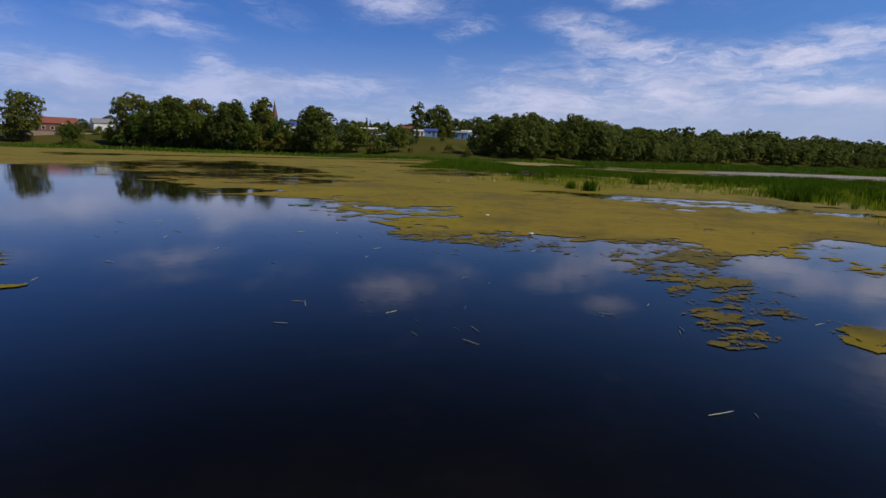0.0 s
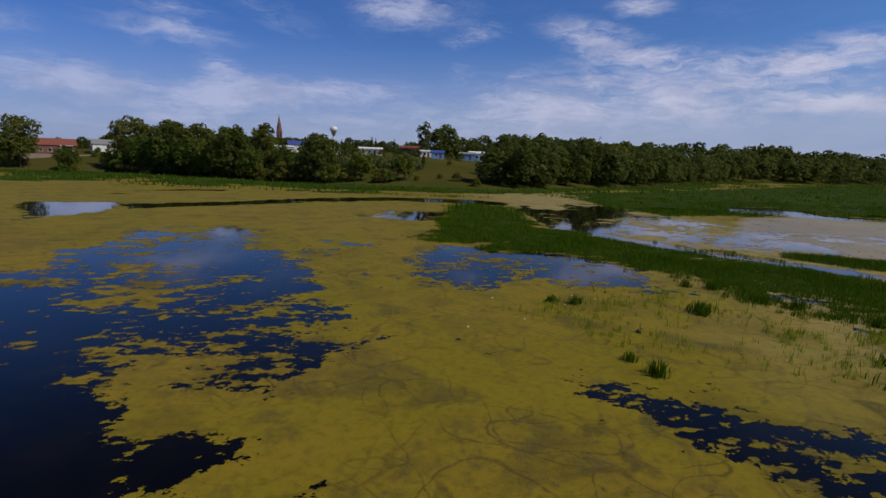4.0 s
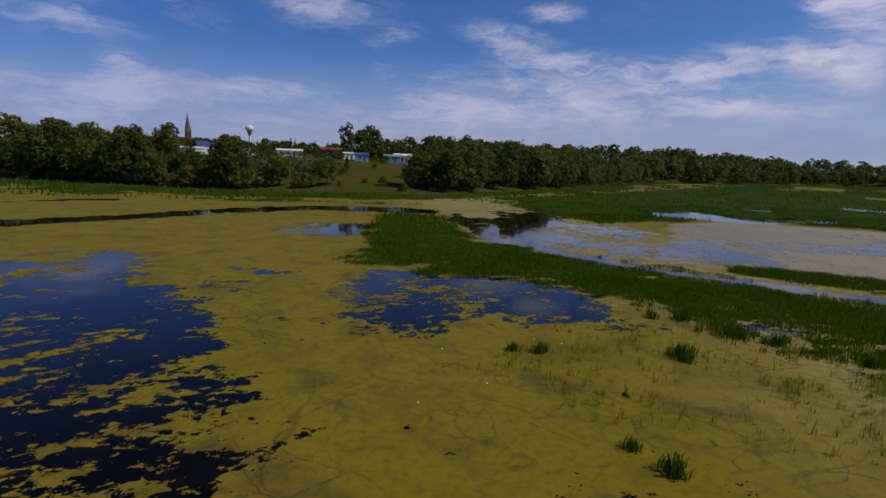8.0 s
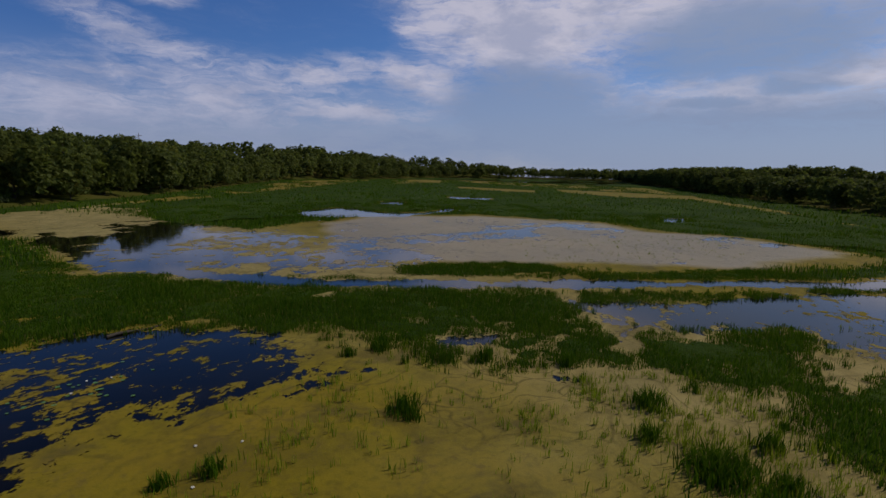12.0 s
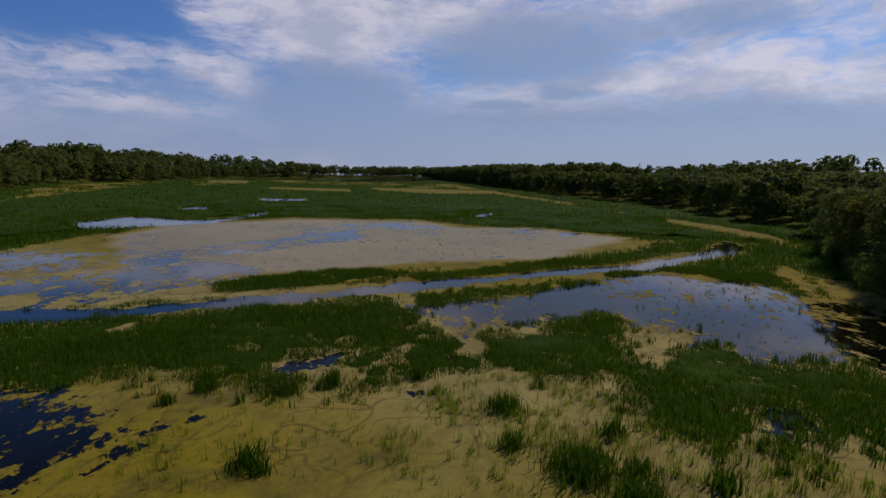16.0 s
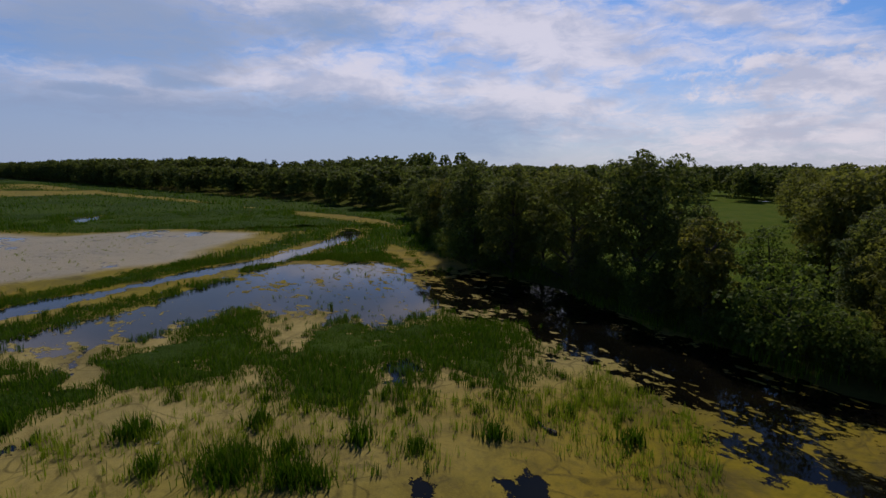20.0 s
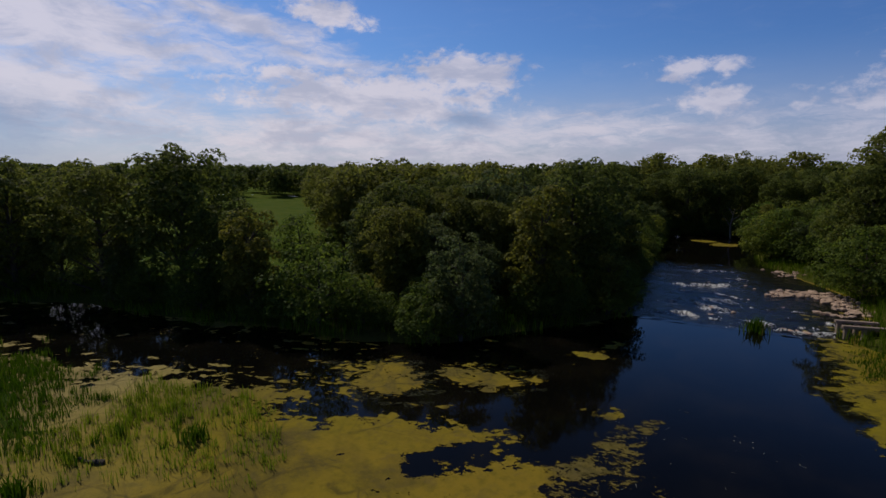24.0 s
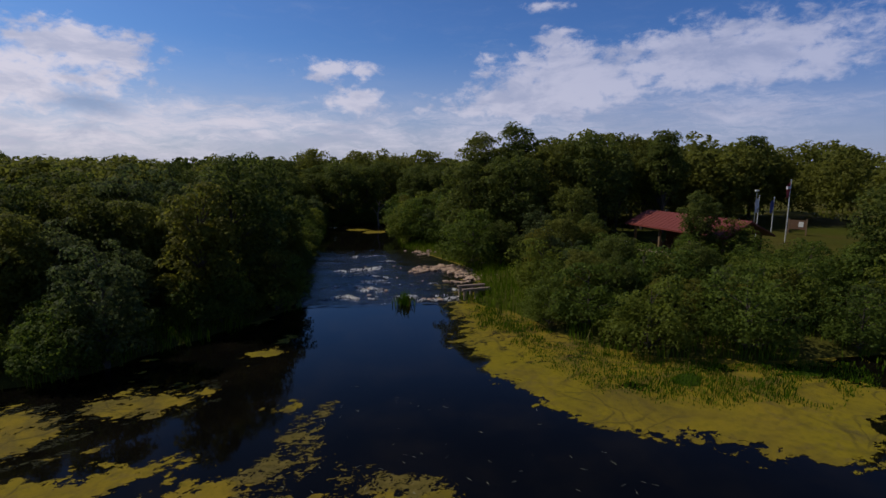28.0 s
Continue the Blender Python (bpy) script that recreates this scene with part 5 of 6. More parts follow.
def free(x, y, shore=-0.6):
    here = np.array([x]), np.array([y])
    return all(inside(*here, o)[0] < 0 for o in CLEAR) and inside(*here, BASIN, 60.0)[0] < shore


def wood(label, spots, seed):
    """Many far crowns joined into one mesh. spots: kind, x, y, height."""
    rng = random.Random(seed)
    vs, fs, total = [], [], 0
    shapes = {}
    for kind in {s[0] for s in spots}:
        shapes[kind] = []
        for root, height, _ in TREE_KINDS[kind]:
            me = next(o for o in root.children if o.name.startswith("crown")).data
            co = np.empty(len(me.vertices) * 3, np.float32)
            me.vertices.foreach_get("co", co)
            ix = np.empty(len(me.loops), np.int32)
            me.loops.foreach_get("vertex_index", ix)
            tri = (co.reshape(-1, 3) / height)[ix.reshape(-1, 3)]
            if len(tri) > 1000:
                skip, grow = (5, 1.75) if len(tri) > 4000 else (3, 1.6)
                tri = tri[::skip]
                tri = tri.mean(1, keepdims=True) + (tri - tri.mean(1, keepdims=True)) * grow
            shapes[kind].append((tri.reshape(-1, 3), np.arange(len(tri) * 3).reshape(-1, 3)))
    x, y = np.array([s[1] for s in spots]), np.array([s[2] for s in spots])
    z = ground_height(x, y) - 0.2
    for k, (kind, sx, sy, h) in enumerate(spots):
        co, ix = rng.choice(shapes[kind])
        a, w = rng.uniform(0, 6.283), rng.uniform(0.85, 1.2)
        r = np.array([[math.cos(a) * w, -math.sin(a) * w, 0], [math.sin(a) * w, math.cos(a) * w, 0], [0, 0, 1]]) * h
        vs.append(co @ r.T + (sx, sy, z[k])), fs.append(ix + total)
        total += len(co)
    tagged(mesh_object("woodland", np.concatenate(vs), np.concatenate(fs), LEAF), label, "woods", "woods round the marsh", "stuff")


def build_woods():
    rng = random.Random(5)
    nrng = np.random.default_rng(6)

    def put(kind, x, y, h):
        if free(x, y) and math.hypot(x + 8, y + 37.2) > 3.4 and math.hypot(x + 9.4, y + 44) > 3.6 and all(math.hypot(x - kx, y - ky) > 2.6 for _, kx, ky, _ in KEY_TREES):
            plant(kind, x, y, h, rng.uniform(0, 360), rng.randrange(9))

    for kind, x, y, h in KEY_TREES:
        plant(kind, x, y, h, rng.uniform(0, 360), rng.randrange(9))
    # wood on the bank beside the channel, low in front, taller behind; thin where the meadow comes close
    for x, y, d in rows_along(EAST_BANK, 3.8, (1.8, 6.0, 11, 16), nrng, 0.3):
        if x > 31 and d > 8:
            continue
        h = rng.uniform(4.6, 8.6) if x > 31 else min(7.8, 4.3 + 0.26 * d) * rng.uniform(0.78, 1.15)
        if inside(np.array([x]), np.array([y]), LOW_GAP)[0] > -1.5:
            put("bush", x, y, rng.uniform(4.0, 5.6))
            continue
        pick = rng.random()
        put("broad" if pick < 0.70 else "pale" if pick < 0.90 else "yellow", x, y, h)
    for x, y, d in rows_along(EAST_BANK, 2.6, (0.7, 2.2), nrng, 0.2):
        if free(x, y):
            plant("bush", x, y, rng.uniform(1.8, 3.8), rng.uniform(0, 360), rng.randrange(9))
    # bank with the pavilion: thick bushes, low enough to see the roof over them
    for x, y, d in rows_along(WEST_BANK, 2.9, (1.0, 3.6, 6.4), nrng, 0.22):
        pick = rng.random()
        put("bush" if pick < 0.58 or (d < 1.2 and pick < 0.85) else "pale" if pick < 0.76 else "yellow" if pick < 0.88 else "broad", x, y, rng.uniform(2.9, 4.9) if y > -47 else rng.uniform(4, 6))
    for x, y, d in rows_along(WEST_BANK, 4.6, (9.5, 14), nrng, 0.25):
        put("broad", x, y, rng.uniform(3.8, 4.8) if y > -47 and x > -44 else rng.uniform(6.5, 9.0))
    for x, y in ((-20, -31), (-23, -29), (-26, -32), (-29, -30), (-24, -35), (-20, -36), (-28, -34.5), (-33, -31), (-36, -34), (-33, -36), (-39, -33), (-18, -41),
                 (-17.5, -33), (-22, -32.5), (-26, -29), (-31, -33), (-25.5, -38), (-37, -31), (-34, -28.5), (-19, -38.5), (-16, -37), (-41, -36), (-29.5, -36.8), (-17.5, -45)):
        plant("bush", x, y, rng.uniform(2.6, 3.7), rng.uniform(0, 360), rng.randrange(9))
    for x, y, d in rows_along(RIVER_HEAD, 5.0, (1, 8), nrng, 0.3):
        put("broad", x, y, rng.uniform(8, 10.5))
    for x, y, d in rows_along(RIVER_HEAD, 2.2, (0.4, 2.6), nrng, 0.15):
        plant("bush", x, y, rng.uniform(2.0, 3.6), rng.uniform(0, 360), rng.randrange(9))
    for x, y, d in rows_along(SLOPE, 5.0, (2, 8, 15, 23, 32, 43), nrng, 0.5):
        if x > -48 and rng.random() < 0.86:
            continue
        plant("mid_bush", x, y, rng.uniform(0.9, 3.4) if x > -48 else rng.uniform(2.2, 6.2), rng.uniform(0, 360), rng.randrange(9))
    # trees and shrubs on the lower slope, by the level that their tops reach
    for kind, x, y, top in SLOPE_SHRUBS:
        plant(kind, x, y, max(1.8, top - max(0.3, float(ground_height(np.array([x]), np.array([y]))[0]))), rng.uniform(0, 360), rng.randrange(9))
    for kind, x, y, h in KEY_TREES[:21]:
        for k in range(2):
            plant("mid_bush", x + rng.uniform(-6, 6), y - rng.uniform(0.5, 4), rng.uniform(2.4, 4.4), rng.uniform(0, 360), rng.randrange(9))
    for x, y in ((-84, 219), (-77, 221), (-68, 222), (-60, 227), (-52, 226), (-45, 227), (-33, 230), (-25, 232), (-17, 224), (-1, 213), (3, 214), (17, 218), (-148, 182), (-160, 184), (-139, 190)):
        plant("mid_bush", x, y, rng.uniform(2.4, 4.0), rng.uniform(0, 360), rng.randrange(9))
    far = []

    def gather(kind, x, y, h):
        if free(x, y):
            far.append((kind, x, y, h))

    def under(x, y, top):
        """The height of a tree whose top reaches that level."""
        return max(3.0, top - float(ground_height(np.array([x]), np.array([y]))[0]))

    for x, y, d in rows_along(EAST_BANK[:8], 5.6, (23, 30, 38, 47, 57, 68, 80), nrng, 0.3):
        gather("broad", x, y, rng.uniform(7.8, 9.8))
    for x, y, d in rows_along(WEST_BANK, 5.6, (23, 30), nrng, 0.25):
        put("broad" if rng.random() < 0.8 else "tall", x, y, rng.uniform(9.0, 12.5))
    for x, y, d in rows_along(WEST_BANK, 5.6, (38, 47, 58, 70), nrng, 0.3):
        gather("broad", x, y, rng.uniform(9.0, 13.0))
    for x, y, d in rows_along(RIVER_HEAD, 5.0, (16, 26, 38), nrng, 0.3):
        gather("broad", x, y, rng.uniform(9, 12))
    wood("dense dark green wood behind the river banks", far, 3)
    far.clear()
    for x, y, d in rows_along(NORTH_WOOD, 6.5, (3, 11, 20, 32, 46, 64, 88), nrng, 0.3):
        gather("mid" if rng.random() < 0.8 else "mid_tall", x, y, rng.uniform(9.5, 17.0))
    for x, y, d in rows_along(FAR_SHORE, 11.0, (4, 16, 34, 60, 100), nrng, 0.3):
        gather("far", x, y, rng.uniform(11, 19))
    wood("dark green wood along the far shore", far, 4)
    far.clear()
    for x, y, d in rows_along(EAST_SHORE, 6.0, (3, 10, 19, 28, 38, 50, 64), nrng, 0.3):
        gather("mid", x, y, under(x, y, rng.uniform(6.8, 8.9)) if x < 130 else under(x, y, rng.uniform(8.8, 11.6)) if x < 320 else under(x, y, rng.uniform(12, 17.5)))
    for x, y, d in rows_along(MEADOW_END, 6.0, (5, 12, 20, 30, 42, 56), nrng, 0.3):
        gather("mid", x, y, under(x, y, rng.uniform(9.0, 11.5)))
    for x, y, d in rows_along(RIDGE, 8.0, (0, 10, 22, 38), nrng, 0.35):
        gather("far", x, y, under(x, y, rng.uniform(10, 13.2)))
    for x, y, d in rows_along(FAR_RIDGE, 16.0, (0, 25, 60), nrng, 0.35):
        gather("far", x, y, rng.uniform(12, 20))
    wood("dark green wood along the low ridge beyond the meadow", far, 5)
    far.clear()
    for x, y, d in rows_along(TOWN_TREES, 6.5, (0, 9, 18, 30, 46), nrng, 0.35):
        gather("mid" if rng.random() < 0.75 else "conifer", x, y, rng.uniform(5.5, 9.0))
    wood("dark green trees among the houses of the town", far, 6)
    for options in TREE_KINDS.values():
        for root, _, used in options:
            if not used:
                for ob in (*root.children, root):
                    bpy.data.objects.remove(ob)


CONCRETE = plain("concrete", (0.27, 0.20, 0.165, 1), 0.85, 5, 0.3, bump=0.4)
STONE = plain("stone", (0.46, 0.32, 0.24, 1), 0.85, 6, 0.35, bump=0.5)
BRICK = plain("brick_wall", (0.19, 0.085, 0.062, 1), 0.85, 9, 0.3)
RED_ROOF = plain("red_metal_roof", (0.21, 0.050, 0.042, 1), 0.5, 3, 0.15)
RED_SHINGLE = plain("red_shingle", (0.24, 0.075, 0.050, 1), 0.85, 8, 0.3)
WHITE_WALL = plain("white_siding", (0.78, 0.77, 0.75, 1), 0.6, 3, 0.08)
BLUE_WALL = plain("blue_siding", (0.16, 0.34, 0.62, 1), 0.6, 3, 0.12)
BLUE_ROOF = plain("blue_roof", (0.06, 0.09, 0.30, 1), 0.5, 3, 0.15)
GREY_ROOF = plain("grey_roof", (0.24, 0.24, 0.25, 1), 0.8, 4, 0.2)
BROWN = plain("brown_siding", (0.16, 0.085, 0.05, 1), 0.75, 5, 0.25)
TIMBER = plain("timber", (0.20, 0.13, 0.075, 1), 0.75, 7, 0.3)
DARK_GLASS = plain("window_glass", (0.02, 0.025, 0.03, 1), 0.12, 2, 0.2)
GALV = plain("galvanised_steel", (0.46, 0.47, 0.48, 1), 0.4, 4, 0.1, 0.8)
WHITE_PAINT = plain("white_paint", (0.80, 0.80, 0.80, 1), 0.45, 2, 0.06)
RED_PAINT = plain("red_paint", (0.45, 0.06, 0.06, 1), 0.6, 2, 0.1)
PETAL = plain("white_petal", (0.82, 0.80, 0.74, 1), 0.5, 20, 0.08)
PAD = plain("lily_pad_green", (0.10, 0.21, 0.035, 1), 0.35, 9, 0.3)
DEADWOOD = plain("dead_wood", (0.22, 0.18, 0.14, 1), 0.85, 8, 0.3, bump=0.4)
STALK = plain("dry_stalk", (0.40, 0.40, 0.30, 1), 0.6, 20, 0.25)


def gable(bm, w, d, z0, z1, over):
    """A gabled roof with a real thickness; the ridge runs along x."""
    t = 0.14
    for s in (1, -1):
        a = [(-w / 2 - over, 0, z1), (w / 2 + over, 0, z1), (w / 2 + over, s * (d / 2 + over), z0), (-w / 2 - over, s * (d / 2 + over), z0)]
        v = [bm.verts.new(p) for p in a] + [bm.verts.new((p[0], p[1], p[2] - t)) for p in a]
        for f in ((0, 1, 2, 3), (7, 6, 5, 4), (0, 4, 5, 1), (1, 5, 6, 2), (2, 6, 7, 3), (3, 7, 4, 0)):
            bm.faces.new([v[i] for i in f])
    bmesh.ops.recalc_face_normals(bm, faces=bm.faces)
    return bm


def add_window(parent, x, y, z, w, h, face):
    """A framed pane on a wall that faces -y (face -1) or +y."""
    fr = bmesh.new()
    t = 0.09
    for x0, x1, z0, z1 in ((x - w / 2 - t, x + w / 2 + t, z - t, z), (x - w / 2 - t, x + w / 2 + t, z + h, z + h + t), (x - w / 2 - t, x - w / 2, z, z + h), (x + w / 2, x + w / 2 + t, z, z + h)):
        box(fr, x0, x1, y + face * 0.002, y + face * 0.06, z0, z1)
    frame_ob = part("window", fr, WHITE_PAINT, parent)
    part("pane", box(bmesh.new(), x - w / 2, x + w / 2, min(y + face * 0.002, y + face * 0.025), max(y + face * 0.002, y + face * 0.025), z, z + h), DARK_GLASS, frame_ob)


def home(name, label, x, y, turn, w, d, wall_h, rise, wall, roof, windows=3, porch=False):
    """A small house: walls, gabled roof, door and windows on the side that faces the marsh."""
    z = float(ground_height(np.array([x]), np.array([y]))[0])
    h = thing(name, label, "house" if name == "house" else name.replace("_", " "), "homes above the marsh", pose(x, y, z, 0, 0, turn))
    bm = box(bmesh.new(), -w / 2, w / 2, -d / 2, d / 2, -0.6, wall_h)
    for s in (-1, 1):
        v = [bm.verts.new(p) for p in ((s * w / 2, -d / 2, wall_h), (s * w / 2, d / 2, wall_h), (s * w / 2, 0, wall_h + rise))]
        bm.faces.new(v)
    part("wall", bm, wall, h)
    part("roof", gable(bmesh.new(), w, d, wall_h - 0.02, wall_h + rise + 0.1, 0.35), roof, h)
    part("door", box(bmesh.new(), w * 0.12, w * 0.12 + 0.95, -d / 2 - 0.06, -d / 2 + 0.02, 0, 2.05, 0.01), BROWN, h)
    for k in range(windows):
        wx = -w / 2 + w * (k + 0.6) / (windows + 0.6)
        if abs(wx - w * 0.12 - 0.5) > 1.0:
            add_window(h, wx, -d / 2, 0.95, 1.1, 1.1, -1)
    if porch:
        p = bmesh.new()
        box(p, w * 0.08, w * 0.42, -d / 2 - 2.2, -d / 2 - 0.08, wall_h - 0.25, wall_h - 0.1)
        part("porch_roof", p, WHITE_PAINT, h, "white porch roof")
        for px in (w * 0.10, w * 0.40):
            part("porch_post", tube(bmesh.new(), (px, -d / 2 - 2.1, -0.3), (px, -d / 2 - 2.1, wall_h - 0.25), 0.08, 0.08), WHITE_PAINT, h)
    return h


def build_town():
    home("house", "red brick house with a red shingled roof and white gable trim", -156, 191, 40, 13, 9, 3.4, 2.4, BRICK, RED_SHINGLE, 4, True)
    home("house", "grey-roofed white house beside the red brick house", -143, 200, 40, 8, 7, 3.4, 1.8, WHITE_WALL, GREY_ROOF, 2)
    home("mobile_home", "long white mobile home with a pale flat roof", -79, 228, 20, 11, 4.5, 2.6, 0.5, WHITE_WALL, WHITE_PAINT, 3)
    home("house", "white house with a dark blue roof behind the trees", -74, 240, 18, 10, 7, 3.6, 1.9, WHITE_WALL, BLUE_ROOF, 3)
    home("mobile_home", "white mobile home with a porch above the slope", -39, 237, 10, 11, 4.5, 2.8, 0.6, WHITE_WALL, WHITE_PAINT, 3, True)
    home("mobile_home", "white mobile home half hidden by trees", -58, 240, 14, 8, 4.5, 2.7, 0.6, WHITE_WALL, GREY_ROOF, 2)
    home("house", "brown house with a dark red roof above the slope", -20, 243, 8, 10, 7, 3.0, 1.8, BROWN, RED_SHINGLE, 2)
    home("mobile_home", "small white trailer beside the brown house", -12.5, 232, 8, 5, 3, 2.7, 0.4, WHITE_WALL, WHITE_PAINT, 1)
    home("shed", "bright blue shed at the edge of the slope", -6.6, 212, 4, 5.4, 4.4, 2.5, 0.9, BLUE_WALL, BLUE_ROOF, 1)
    home("mobile_home", "pale blue mobile home with a grey roof", 6.5, 222, -2, 7, 4.5, 2.6, 0.7, BLUE_WALL, GREY_ROOF, 2)
    home("mobile_home", "white two-part mobile home with a raised roof", 11.5, 226, -4, 8, 5, 3.2, 0.8, WHITE_WALL, WHITE_PAINT, 3, True)
    home("house", "small grey house at the edge of the wood", 34, 215, -8, 6, 5, 2.8, 1.5, WHITE_WALL, GREY_ROOF, 1)
    # pale retaining wall below the brick house
    w = thing("retaining_wall", "pale concrete retaining wall below the brick house", "wall", at=pose(-150, 180, float(ground_height(np.array([-150.0]), np.array([180.0]))[0]), 0, 0, 52))
    for k in range(6):
        part("wall_panel", box(bmesh.new(), -13 + k * 4.4, -8.65 + k * 4.4, -0.2, 0.2, -0.8, 1.1 + 0.04 * (k % 2), 0.03), CONCRETE, w)
    # church
    x, y = -120.4, 358.0
    z = float(ground_height(np.array([x]), np.array([y]))[0])
    c = thing("church", "brown brick church with a tall pointed red-brown spire", "church", at=pose(x, y, z, 0, 0, 20))
    part("nave", gable(box(bmesh.new(), -9, 9, 2.2, 14, -1, 4.5), 18, 0.1, 4.5, 7, 0), BRICK, c)
    part("tower", box(bmesh.new(), -1.9, 1.9, -1.9, 1.9, -1, 24.5 - z, 0.05), BRICK, c)
    part("spire", tube(bmesh.new(), (0, 0, 24.5 - z), (0, 0, 34.6 - z), 1.9, 0.06, 8), BRICK, c, "red-brown pointed spire")
    part("cross", box(box(bmesh.new(), -0.06, 0.06, -0.06, 0.06, 34.4 - z, 36 - z), -0.4, 0.4, -0.05, 0.05, 35.2 - z, 35.35 - z), GALV, c)
    for s in (-1, 1):
        part("belfry_opening", box(bmesh.new(), s * 0.9 - 0.45, s * 0.9 + 0.45, -1.96, -1.8, 20 - z, 23 - z), DARK_GLASS, c)
    # water tower
    x, y = -169.3, 768.7
    z = float(ground_height(np.array([x]), np.array([y]))[0])
    t = thing("water_tower", "white ball-shaped water tower on a slim stem", "water tower", at=pose(x, y, z))
    b = bmesh.new()
    bmesh.ops.create_uvsphere(b, u_segments=20, v_segments=12, radius=4.9, matrix=Matrix.Translation((0, 0, 46.4 - z)) @ Matrix.Diagonal((1.15, 1.15, 0.9, 1)))
    part("tank", b, WHITE_PAINT, t)
    part("cone", tube(bmesh.new(), (0, 0, 36 - z), (0, 0, 43.5 - z), 1.5, 4.2, 16), GALV, t)
    part("stem", tube(tube(bmesh.new(), (0, 0, 6 - z), (0, 0, 36 - z), 1.5, 1.5, 14), (0, 0, -1), (0, 0, 6 - z), 3.4, 1.5, 14), WHITE_PAINT, t)
    # poles and pylons on the skyline
    for x, y, top in ((-2, 300, 25), (96, 330, 27), (46, 300, 25)):
        z = float(ground_height(np.array([x]), np.array([y]))[0])
        p = thing("utility_pole", "brown wooden utility pole with a crossarm", "utility pole", "utility poles", pose(x, y, z))
        part("pole", tube(bmesh.new(), (0, 0, -1), (0, 0, top - z), 0.22, 0.15), TIMBER, p)
        part("crossarm", box(bmesh.new(), -1.5, 1.5, -0.08, 0.08, top - z - 1.2, top - z - 1.0), TIMBER, p)
    proto = None
    for x, y in ((875, 232), (880, 205), (884, 180), (888, 150), (892, 122), (896, 96), (900, 60)):
        if proto:
            copy_thing(proto, pose(x, y, 4, 0, 0, 75))
            continue
        proto = thing("power_pylon", "grey lattice power pylon on the skyline", "pylon", "power pylons", pose(x, y, 4, 0, 0, 75))
        for sx, sy in ((-1, -1), (-1, 1), (1, -1), (1, 1)):
            part("leg", tube(bmesh.new(), (sx * 2.4, sy * 2.4, -2), (sx * 0.4, sy * 0.4, 22), 0.24, 0.16, 4), GALV, proto)
        for k, z in enumerate((14, 17, 20)):
            part("crossarm", box(bmesh.new(), -5 + k, 5 - k, -0.2, 0.2, z, z + 0.35), GALV, proto)
        for k in range(5):
            r0, r1 = 2.4 - 0.4 * k, 2.0 - 0.4 * k
            part("brace", tube(bmesh.new(), (-r0, -r0, k * 4.5), (r1, -r1, k * 4.5 + 4.5), 0.12, 0.12, 4), GALV, proto)


